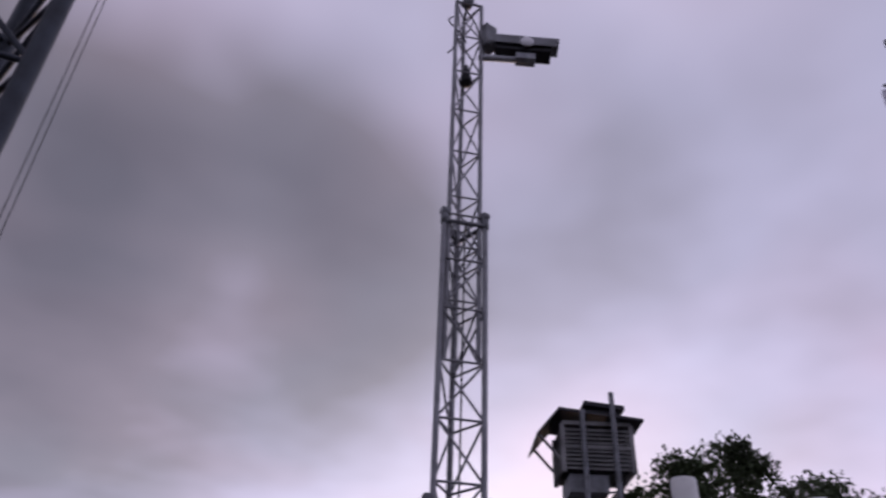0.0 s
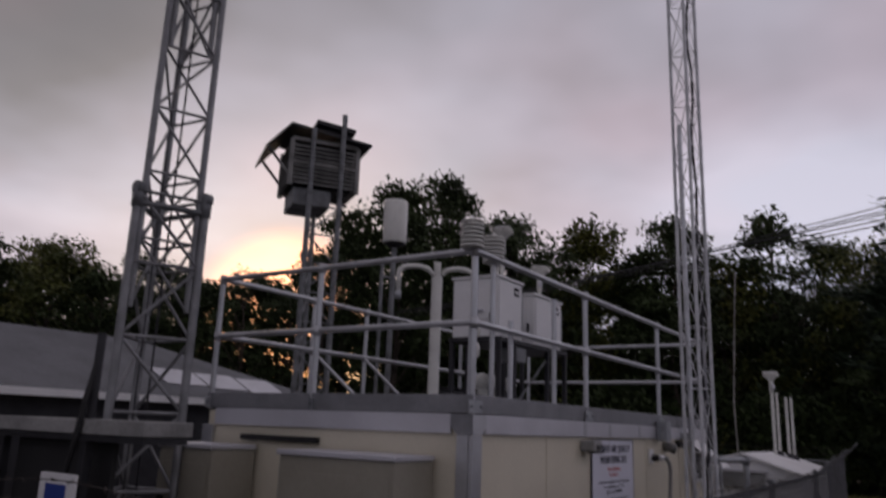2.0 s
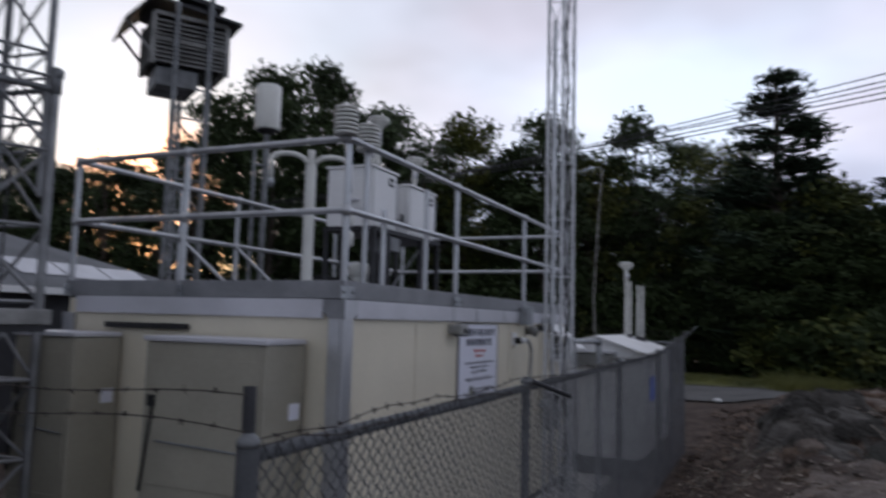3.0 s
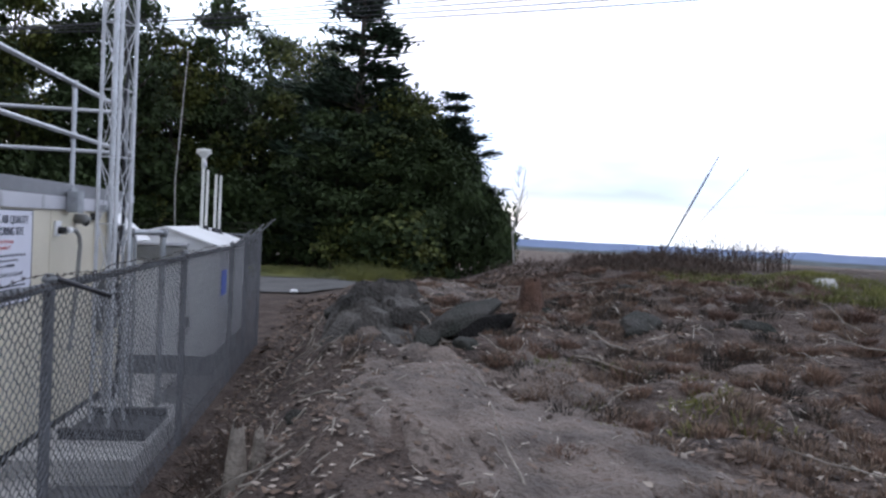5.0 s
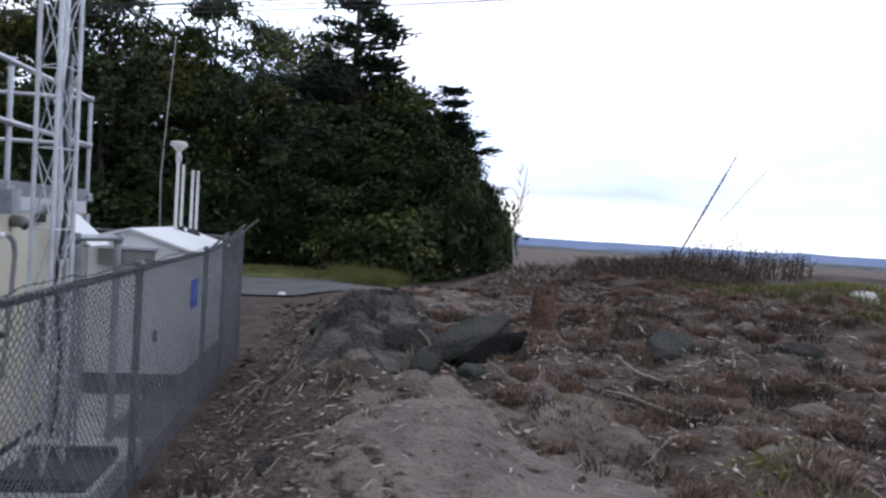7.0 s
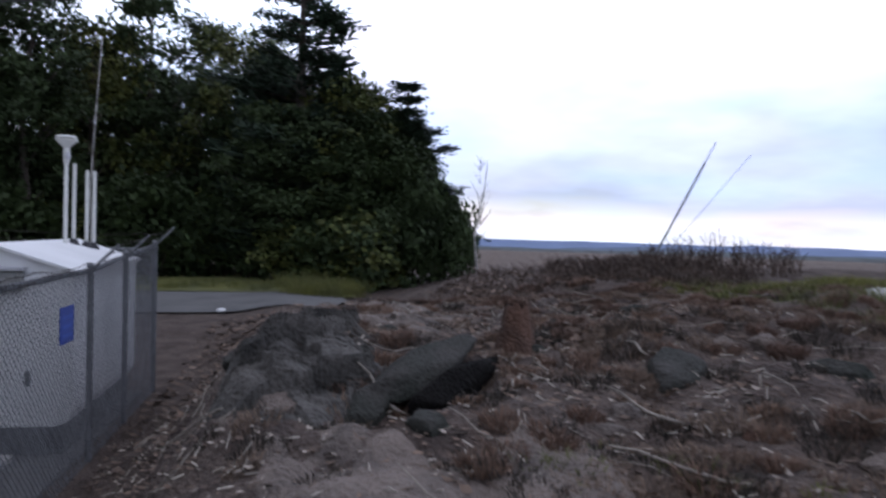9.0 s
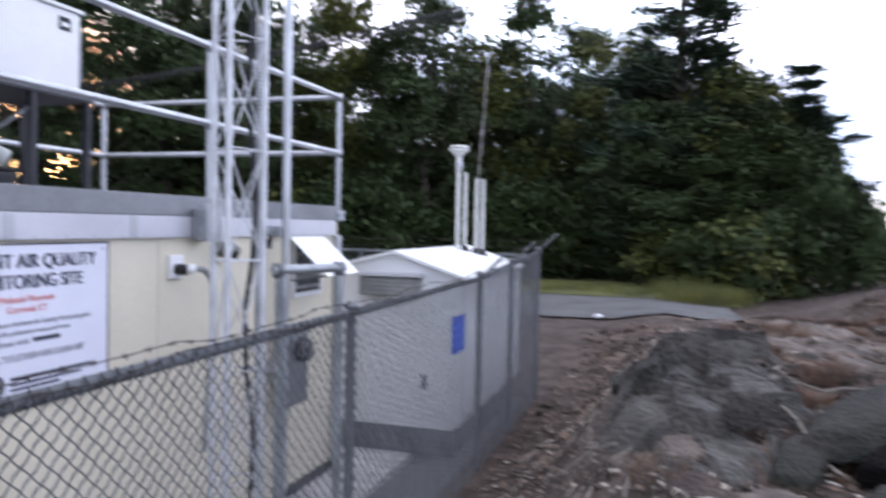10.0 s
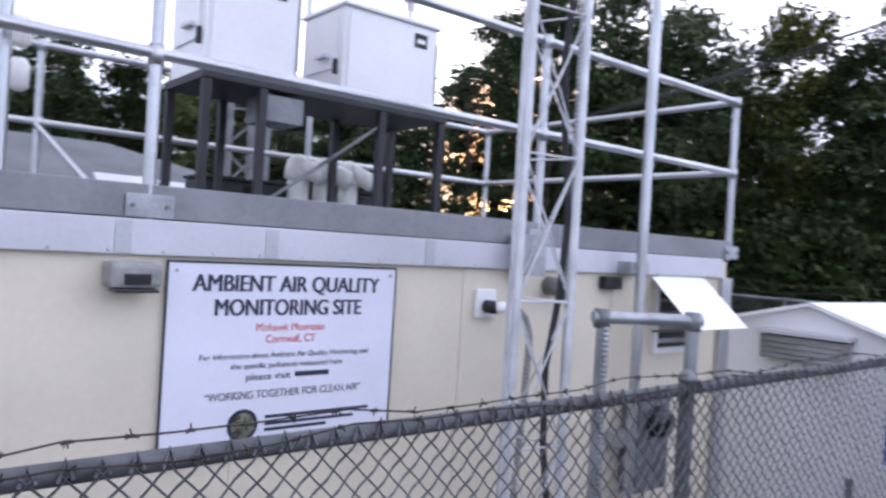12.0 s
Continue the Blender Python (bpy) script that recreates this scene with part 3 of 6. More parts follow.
TW = (3.53, -0.59)
TT = 200
tower = empty("lattice_tower", (*TW, 0.3), "slender galvanised lattice tower on a concrete block by the wall", "tower")
tc = add_mast(tower, TW, 0.3, 9.2, 0.29, 0.019, 0.005, 0.62, TT, TOWERM, cross=True)
for k in range(3):
    rod("tip_leg", tc(k, 9.2), (TW[0], TW[1], 9.95), 0.017, GALV, tower, 8)
rod("tip_rod", (*TW, 9.9), (*TW, 10.1), 0.03, OLDGALV, tower, 8)
part("instrument_box", box_bm((-0.13, -0.11, -0.17), (0.13, 0.11, 0.17), 0.012, Matrix.Translation((TW[0] - 0.20, TW[1] + 0.10, 8.95)) @ Matrix.Rotation(radians(20), 4, "Z")), TRIM, tower, "pale square box near the top")
for z in (8.75, 9.2):
    rod("box_bracket", (TW[0] - 0.32, TW[1] + 0.12, z), (TW[0] + 0.2, TW[1] + 0.02, z), 0.02, OLDGALV, tower, 6)
pts = [(TW[0] + 0.12 + 0.03 * math.sin(i * 1.3), TW[1] - 0.03 + 0.02 * math.cos(i * 1.7), 0.5 + 0.35 * i) for i in range(25)]
part("cable", tube_bm(pts, 0.016, 6), DARK, tower)


def flex(name, pts, r, parent, mat=None):
    """Ribbed flexible conduit through points."""
    dense = []
    P = [Vector(p) for p in pts]
    for a, b in zip(P, P[1:]):
        n = max(2, int((b - a).length / 0.012))
        dense += [a.lerp(b, i / n) for i in range(n)]
    dense.append(P[-1])
    bm = bmesh.new()
    rings = []
    for i, p in enumerate(dense):
        d = (dense[min(i + 1, len(dense) - 1)] - dense[max(i - 1, 0)]).normalized()
        u = d.cross(Vector((0.3, 1, 0.2))).normalized()
        v = d.cross(u)
        rr = r * (1.0 if i % 2 else 0.78)
        rings.append([bm.verts.new(p + rr * (math.cos(t) * u + math.sin(t) * v)) for t in (2 * math.pi * k / 8 for k in range(8))])
    for a, b in zip(rings, rings[1:]):
        for k in range(8):
            bm.faces.new((a[k], a[(k + 1) % 8], b[(k + 1) % 8], b[k]))
    return part(name, bm, mat or GALV, parent)


def arc(a, b, sag, n=12, axis=(0, 0, 1)):
    a, b, s = Vector(a), Vector(b), Vector(axis)
    return [a.lerp(b, i / n) + s * sag * 4 * (i / n) * (1 - i / n) for i in range(n + 1)]


flex("flexible_conduit", [(TW[0] + 0.2, TW[1] - 0.02, 3.6), (TW[0] + 0.2, TW[1] - 0.03, 2.2), (TW[0] + 0.21, TW[1] - 0.04, 0.5)], 0.02, tower)
block = tagged(box("concrete_block", (2.55, -1.1, 0.036), (4.55, -0.1, 0.26), CONC, None, 0.02), "pale concrete foundation block under the lattice tower", "concrete block")
plate = empty("base_plate", (TW[0] - 0.1, TW[1], 0.26), "dark steel base frame bolted on the concrete block", "base plate")
box("plate", (3.1, -1.05, 0.261), (3.95, -0.3, 0.285), DARK, plate)
for x in (3.1, 3.89):
    box("angle_bar", (x, -1.05, 0.287), (x + 0.06, -0.3, 0.36), DARK, plate)

mp = empty("wind_pole", (4.97, -0.11, 0.1), "tall aluminium pole strapped to the building wall", "pole")
rod("tube", (4.97, -0.11, 0.1), (4.97, -0.11, 6.4), 0.032, ALU, mp, 12)
for z in (1.3, 2.36):
    box("wall_clamp", (4.88, -0.10, z - 0.04), (5.06, 0.028, z + 0.04), GALV, mp, 0.005)

# pipe frame before the wall, with a flexible conduit
pf = empty("pipe_frame", (4.2, -0.72, 0.035), "grey galvanised pipe frame standing between fence and wall", "pipe frame")
rod("upright", (4.42, -0.83, 0.035), (4.42, -0.83, 2.13), 0.032, GALV, pf, 12)
rod("upright", (3.98, -0.62, 0.26), (3.98, -0.62, 2.13), 0.024, GALV, pf, 12)
rod("crossbar", (3.94, -0.6, 2.13), (4.46, -0.85, 2.13), 0.03, GALV, pf, 12)
for p in ((4.42, -0.83, 2.13), (3.98, -0.62, 2.13)):
    part("elbow", tube_bm([(p[0], p[1], p[2] - 0.05), (p[0], p[1], p[2] + 0.04)], 0.04, 12), OLDGALV, pf, smooth=True)
flex("flexible_conduit", [(3.95, -0.67, 2.09), (3.95, -0.68, 1.2), (3.97, -0.68, 0.3)], 0.017, pf)


# ---- on the wall ----
def text_part(words, size, x, z, mat, parent, width=None, y=0.0085, bold=0.0):
    cu = bpy.data.curves.new("lettering", "FONT")
    cu.body, cu.size, cu.align_x, cu.extrude, cu.offset = words, size, "CENTER", 0.0006, bold
    tmp = new("lettering", cu)
    dg = bpy.context.evaluated_depsgraph_get()
    me = bpy.data.meshes.new_from_object(tmp.evaluated_get(dg))
    bpy.data.objects.remove(tmp)
    wide = max(v.co.x for v in me.vertices) - min(v.co.x for v in me.vertices)
    sx = width / wide if width else 1.0
    me.transform(Matrix.Translation((x, y, z)) @ Matrix.Rotation(radians(90), 4, "X") @ Matrix.Diagonal((sx, 1, 1, 1)))
    me.materials.clear()
    me.materials.append(mat)
    ob = new("lettering", me)
    ob.parent, ob.matrix_parent_inverse = parent, Matrix.Translation(parent.location).inverted()
    return ob


def build_sign():
    ob = empty("information_sign", (2.67, 0.02, 1.34), "white sign with dark and red lettering fixed to the beige wall", "sign")
    box("panel", (2.13, 0.012, 1.5), (3.205, 0.024, 2.295), SIGNW, ob, 0.002)
    for a, b in (((2.122, 0.0095, 2.297), (3.213, 0.0235, 2.305)), ((2.122, 0.0095, 1.49), (3.213, 0.0235, 1.498)),
                 ((2.122, 0.0095, 1.5), (2.1285, 0.0235, 2.295)), ((3.2065, 0.0095, 1.5), (3.213, 0.0235, 2.295))):
        box("edge", a, b, SIGNK, ob, 0.001)
    c = 2.67
    # heavy type for the title
    for words, size, z, wide in (("AMBIENT AIR QUALITY", 0.098, 2.185, 0.885), ("MONITORING SITE", 0.098, 2.085, 0.695)):
        for k in (-1, 0, 1):
            text_part(words, size, c + 0.0032 * k, z, SIGNK, ob, wide, 0.0105 - 0.0002 * k)
    text_part("Mohawk Mountain", 0.048, c, 2.018, SIGNR, ob, 0.325, 0.0105)
    text_part("Cornwall, CT", 0.048, c, 1.968, SIGNR, ob, 0.235, 0.0105)
    text_part("For information about Ambient Air Quality Monitoring and", 0.034, c, 1.905, SIGNK, ob, 0.80, 0.0105)
    text_part("the specific pollutants measured here", 0.034, c, 1.862, SIGNK, ob, 0.53, 0.0105)
    text_part("please visit", 0.044, c - 0.095, 1.812, SIGNK, ob, 0.205, 0.0105)
    box("web_line", (c + 0.03, 0.0105, 1.816), (c + 0.2, 0.0115, 1.838), SIGNK, ob, 0.0002)
    text_part("\u201cWORKING TOGETHER FOR CLEAN AIR\u201d", 0.048, c, 1.735, SIGNK, ob, 0.74, 0.0105)
    m = Matrix.Translation((2.47, 0.011, 1.625)) @ Matrix.Rotation(radians(90), 4, "X")
    for r0, r1, mat, h in ((0.055, 0.068, SIGNK, 0.0), (0.0, 0.052, GRASSY, 0.0)):
        bm = lathe_bm([(max(r0, 0.001), 0), (r1, 0), (r1, 0.001), (max(r0, 0.001), 0.001)], 28)
        bm.transform(m)
        part("round_emblem", bm, mat, ob)
    for k, (z, w) in enumerate(((1.645, 0.52), (1.615, 0.44), (1.59, 0.3))):
        box("small_print", (2.57, 0.0105, z), (2.57 + w, 0.0115, z + 0.014), SIGNK, ob, 0.0002)
    for x in (2.16, 3.175):
        for z in (1.53, 2.265):
            part("screw", tube_bm([(x, 0.012, z), (x, 0.007, z)], 0.008, 8), GALV, ob)
    return ob


build_sign()


def wall_light():
    ob = empty("wall_light", (1.98, 0.0, 2.19), "grey wall-pack lamp with a dark lens beside the sign", "lamp")
    box("housing", (1.885, -0.11, 2.20), (2.07, 0.028, 2.295), WEATHER, ob, 0.02)
    box("lens", (1.90, -0.122, 2.185), (2.055, -0.03, 2.198), SHADE, ob, 0.004)
    box("lens_front", (1.93, -0.119, 2.215), (2.025, -0.112, 2.255), SHADE, ob, 0.004)
    return ob


wall_light()
for x, z in ((4.29, 2.235),):
    v = empty("vent_hood", (x, 0, z), "small round grey vent hood on the wall", "vent")
    part("hood", tube_bm([(x, 0.02, z), (x, -0.06, z), (x, -0.1, z - 0.03)], 0.055, 14), WEATHER, v, smooth=True)
    # black disc paints the dark inside of the hood's mouth
    part("mouth_shade", tube_bm([(x, -0.098, z - 0.03), (x, -0.106, z - 0.033)], 0.045, 14), BLACK, v, smooth=True)
gb = empty("junction_box", (4.02, 0.0, 2.3), "grey steel junction box on the roof trim", "box")
box("case", (3.94, -0.11, 2.30), (4.10, -0.005, 2.51), GALV, gb, 0.01)
box("lid", (3.935, -0.118, 2.295), (4.105, -0.112, 2.515), GALV, gb, 0.003)
inlet = empty("power_inlet", (3.8, 0.0, 2.1), "white wall plate with a black cable gland and conduit", "inlet")
box("plate", (3.73, 0.005, 2.06), (3.87, 0.027, 2.21), WHITE, inlet, 0.006)
part("gland", tube_bm([(3.8, 0.0, 2.12), (3.8, -0.07, 2.12)], 0.035, 12), BLACK, inlet, smooth=True)
part("socket", tube_bm([(3.8, -0.072, 2.12), (3.84, -0.1, 2.125)], 0.03, 12), WHITE, inlet, smooth=True)
curve = [(3.84, -0.1, 2.125), (3.90, -0.12, 2.12), (3.96, -0.13, 2.07), (4.0, -0.13, 1.98), (4.01, -0.12, 1.85), (4.01, -0.1, 1.5), (4.01, -0.06, 0.9)]
flex("flexible_conduit", curve, 0.022, inlet, WEATHER)
meter = empty("electric_meter", (5.2, -0.02, 1.0), "blue-grey electric meter box on the wall", "meter")
box("case", (5.03, -0.12, 0.95), (5.37, 0.027, 1.58), OLDGALV, meter, 0.03)
part("dial_cover", lathe_bm([(0.1, 0), (0.1, 0.06), (0.08, 0.09), (0.01, 0.1)], 18), SHADE, meter, smooth=True).matrix_basis = Matrix.Translation((5.2, -0.122, 1.4)) @ Matrix.Rotation(radians(90), 4, "X")
plug = tagged(box("vent_slot", (4.74, -0.03, 2.225), (4.9, 0.027, 2.30), BLACK, None, 0.006), "black slot vent under the roof trim", "vent")
aw = empty("window_awning", (5.55, 0.0, 2.2), "white sheet metal awning over a small wall opening", "awning")
m = Matrix.Translation((5.24, 0.0, 2.31)) @ Matrix.Rotation(radians(42), 4, "X")
part("sheet", box_bm((0, -0.46, -0.006), (0.62, 0.0, 0.0), 0.002, m), WHITE, aw)
for x in (5.31, 5.9):
    rod("stay", (x, 0.02, 1.95), (x, -0.3, 2.0), 0.008, OLDGALV, aw)
op = empty("wall_opening", (5.55, 0.0, 1.8), "small dark louvred opening with a white frame", "opening")
# flat dark sheet in place of the opening's shaded depth
box("opening_shade", (5.36, 0.016, 1.84), (5.8, 0.027, 2.24), SHADE, op)
for a, b in (((5.32, 0.005, 1.8), (5.84, 0.026, 1.836)), ((5.32, 0.005, 2.244), (5.84, 0.026, 2.316)), ((5.32, 0.005, 1.84), (5.356, 0.026, 2.24)), ((5.804, 0.005, 1.84), (5.84, 0.026, 2.24))):
    box("frame", a, b, WHITE, op)
for k in range(4):
    box("slat", (5.36, 0.006, 1.87 + 0.09 * k), (5.8, 0.014, 1.9 + 0.09 * k), WEATHER, op, 0.002)

# ---- on the roof ----
def round_shield(x, y, z, foot, label, plates=6, r=0.088):
    """A stack of pale plates on a short pole."""
    ob = empty("radiation_shield", (x, y, foot), label, "sensor shield", "stacked plate shields")
    rod("pole", (x, y, foot), (x, y, z), 0.02, ALU, ob, 10)
    for k in range(plates):
        part("plate", lathe_bm([(r * 0.5, 0.026), (r * 0.95, 0.018), (r, 0.0), (r * 0.9, 0.004)], 20, (x, y, z + 0.031 * k)), PLASTIC, ob, smooth=True)
    part("cap", lathe_bm([(r * 0.98, 0.0), (r * 0.9, 0.014), (r * 0.25, 0.026), (r * 0.1, 0.05)], 20, (x, y, z + 0.031 * plates)), PLASTIC, ob, smooth=True)
    return ob


round_shield(-0.02, 0.03, 3.62, 3.61, "white stacked-plate radiation shield above the rail corner")
round_shield(0.40, 0.09, 3.60, 2.5, "white stacked-plate radiation shield on a pole by the rail")


def instrument_box(x0, y0, x1, y1, z0, z1, label):
    ob = empty("instrument_cabinet", ((x0 + x1) / 2, (y0 + y1) / 2, z0), label, "cabinet", "white roof cabinets")
    box("body", (x0, y0, z0), (x1, y1, z1), WHITE, ob, 0.012)
    box("door", (x0 + 0.03, y0 - 0.014, z0 + 0.03), (x1 - 0.03, y0 - 0.002, z1 - 0.03), WHITE, ob, 0.005)
    box("lid", (x0 - 0.02, y0 - 0.025, z1 + 0.001), (x1 + 0.02, y1 + 0.02, z1 + 0.03), WHITE, ob, 0.008)
    box("side_hatch", (x0 - 0.012, y0 + 0.08, z0 + 0.2), (x0 - 0.001, y1 - 0.08, z0 + 0.55), WHITE, ob, 0.004)
    box("side_handle", (x0 - 0.05, y0 + 0.16, z0 + 0.28), (x0 - 0.013, y0 + 0.3, z0 + 0.31), TRIM, ob, 0.006)
    box("catch", (x0 - 0.03, y0 + 0.06, z0 + 0.16), (x0 - 0.002, y0 + 0.085, z0 + 0.26), DARK, ob, 0.004)
    plate = box("maker_plate", (x1 - 0.22, y0 - 0.02, z1 - 0.16), (x1 - 0.11, y0 - 0.0145, z1 - 0.06), BLACK, ob, 0.002, "black oval emblem plate")
    box("mark", (x1 - 0.2, y0 - 0.023, z1 - 0.13), (x1 - 0.13, y0 - 0.0205, z1 - 0.1), WHITE, plate, 0.001)
    rod("hinge", (x1 - 0.012, y0 - 0.012, z0 + 0.1), (x1 - 0.012, y0 - 0.012, z1 - 0.1), 0.008, GALV, ob)
    return ob


def sampler_head(x, y, z, foot, label, r=0.12):
    ob = empty("sampling_inlet", (x, y, foot), label, "sampling inlet", "round air inlets")
    rod("tube", (x, y, foot), (x, y, z - 0.1), 0.025, PLASTIC, ob, 12)
    part("sleeve", lathe_bm([(0.028, -0.3), (0.036, -0.29), (0.036, -0.1), (0.03, -0.09)], 14, (x, y, z)), PLASTIC, ob, smooth=True)
    part("funnel", lathe_bm([(0.035, -0.12), (0.05, -0.1), (r * 0.8, -0.045), (r, -0.03), (r, -0.015), (r * 0.8, -0.012)], 20, (x, y, z)), PLASTIC, ob, smooth=True)
    part("cap", lathe_bm([(r * 0.92, 0.0), (r * 0.95, 0.012), (r * 0.8, 0.03), (r * 0.2, 0.04)], 20, (x, y, z)), PLASTIC, ob, smooth=True)
    part("water_jar", lathe_bm([(0.02, 0), (0.028, 0.005), (0.028, 0.07), (0.015, 0.09)], 10, (x - 0.07, y - 0.04, z - 0.26)), TRIM, ob, smooth=True)
    return ob


ZT = 3.36
stand = empty("equipment_stand", (3.7, 1.6, 2.5), "dark steel frame stand carrying two white cabinets", "stand")
box("shelf", (2.70, 1.3, ZT - 0.05), (4.5, 1.98, ZT), DARK, stand, 0.004)
for x in (2.73, 3.08, 3.95, 4.46):
    for y in (1.33, 1.94):
        box("leg", (x - 0.025, y - 0.025, 2.5), (x + 0.025, y + 0.025, ZT - 0.052), DARK, stand, 0.003)
rod("brace", (3.1, 1.34, 2.6), (3.93, 1.34, 3.2), 0.012, OLDGALV, stand)
box("drawer", (3.1, 1.31, 3.12), (3.35, 1.6, 3.28), OLDGALV, stand, 0.004)
instrument_box(2.72, 1.36, 3.32, 1.94, ZT + 0.002, 4.03, "tall white metal cabinet on the dark roof stand")
instrument_box(3.64, 1.36, 4.42, 1.92, ZT + 0.002, 3.97, "white metal cabinet with rounded lid on the roof stand")
sampler_head(3.30, 1.62, 4.74, 4.06, "white round-capped air inlet above a cabinet", 0.13)
sampler_head(3.66, 1.9, 4.62, 3.36, "white round-capped air inlet behind the cabinets", 0.1)
sampler_head(4.36, 1.64, 4.46, 4.0, "white round-capped air inlet above the lower cabinet", 0.13)
for x, top in ((0.75, 3.2), (1.55, 3.5)):
    p = empty("support_pole", (x, 0.12, 2.5), "plain aluminium support pole on the roof deck", "pole")
    rod("tube", (x, 0.12, 2.5), (x, 0.12, top), 0.022, ALU, p, 10)
    part("foot", lathe_bm([(0.06, 0), (0.06, 0.012), (0.03, 0.02)], 12, (x, 0.12, 2.5)), GALV, p)


def gooseneck_post():
    ob = empty("gooseneck_inlet", (1.72, 1.5, 2.5), "white pipe with two downturned gooseneck inlets", "inlet pipe")
    rod("pipe", (1.72, 1.5, 2.5), (1.72, 1.5, 3.85), 0.055, PLASTIC, ob, 14)
    rod("upper_pipe", (1.72, 1.5, 3.85), (1.72, 1.5, 4.0), 0.035, PLASTIC, ob, 14)
    for s in (-1, 1):
        pts = [(1.72 + s * 0.03, 1.5 - s * 0.03, 3.9)]
        for k in range(9):
            a = math.pi * k / 8
            pts.append((1.72 + s * (0.16 - 0.12 * math.cos(a)), 1.5 - s * (0.16 - 0.12 * math.cos(a)), 3.88 + 0.07 * math.sin(a)))
        pts.append((pts[-1][0], pts[-1][1], 3.68))
        part("gooseneck", tube_bm(pts, 0.026, 10), PLASTIC, ob, smooth=True)
        part("filter_tip", tube_bm([pts[-1], (pts[-1][0], pts[-1][1], 3.6)], 0.034, 10), GALV, ob, smooth=True)
    return ob


gooseneck_post()
pl = empty("filter_bottles", (1.7, 1.08, 2.5), "two white filter cartridges on a thin post", "filter")
rod("post", (1.7, 1.08, 2.5), (1.7, 1.08, 3.3), 0.014, ALU, pl, 8)
for dz in (0.0, 0.2):
    part("cartridge", lathe_bm([(0.02, 0), (0.045, 0.02), (0.045, 0.12), (0.03, 0.15)], 12, (1.74, 1.04, 3.02 + dz)), PLASTIC, pl, smooth=True)
rg = empty("rain_gauge", (4.22, 4.0, -0.05), "tall white cylinder gauge on a grey pole behind the building", "rain gauge")
rod("pole", (4.22, 4.0, -0.05), (4.22, 4.0, 5.0), 0.04, OLDGALV, rg, 10)
rod("pole", (4.02, 4.05, -0.05), (4.02, 4.05, 4.7), 0.026, OLDGALV, rg, 10)
rod("clamp_bar", (4.02, 4.05, 4.5), (4.22, 4.0, 4.5), 0.02, OLDGALV, rg, 8)
part("cylinder", lathe_bm([(0.175, 0.0), (0.18, 0.02), (0.18, 0.64), (0.165, 0.66), (0.02, 0.67)], 28, (4.22, 4.0, 5.04)), PLASTIC, rg, smooth=True)
part("base", lathe_bm([(0.06, -0.07), (0.16, -0.02), (0.16, -0.004)], 20, (4.22, 4.0, 5.04)), DARK, rg, smooth=True)
for k, x in enumerate((3.78, 4.0, 4.22)):
    g = empty("roof_vent", (x, 2.15, 2.5), "white gooseneck vent pipe on the roof deck", "roof vent", "white gooseneck vents")
    rod("pipe", (x, 2.15, 2.5), (x, 2.15, 2.85), 0.075, PLASTIC, g, 16)
    part("hood", lathe_bm([(0.08, 0), (0.1, 0.02), (0.1, 0.08), (0.085, 0.15), (0.045, 0.19), (0.01, 0.2)], 18, (x, 2.15, 2.85)), PLASTIC, g, smooth=True)
    part("spout", tube_bm([(x + 0.02, 2.1, 2.95), (x + 0.12, 1.98, 2.88)], 0.07, 12), PLASTIC, g, smooth=True)
for x0, x1 in ((3.05, 3.36), (3.42, 3.66), (4.35, 4.6)):
    pmp = empty("pump_case", ((x0 + x1) / 2, 2.3, 2.5), "black plastic pump case on the roof deck", "pump case", "black pump cases")
    box("case", (x0, 2.15, 2.5), (x1, 2.5, 2.8), BLACK, pmp, 0.03)
    box("lid_rim", (x0 - 0.01, 2.14, 2.802), (x1 + 0.01, 2.51, 2.825), BLACK, pmp, 0.008)
for x0, y0 in ((1.05, 2.3), (1.6, 2.35)):
    cb = empty("cable_coil", (x0, y0, 2.5), "pale loose cable loop lying on the roof deck", "cable")
    pts = [(x0 + 0.16 * math.cos(i * 0.5), y0 + 0.1 * math.sin(i * 0.5), 2.51 + 0.09 * math.sin(i * 0.25) ** 2) for i in range(14)]
    part("loop", tube_bm(pts, 0.014, 6), PLASTIC, cb, smooth=True)


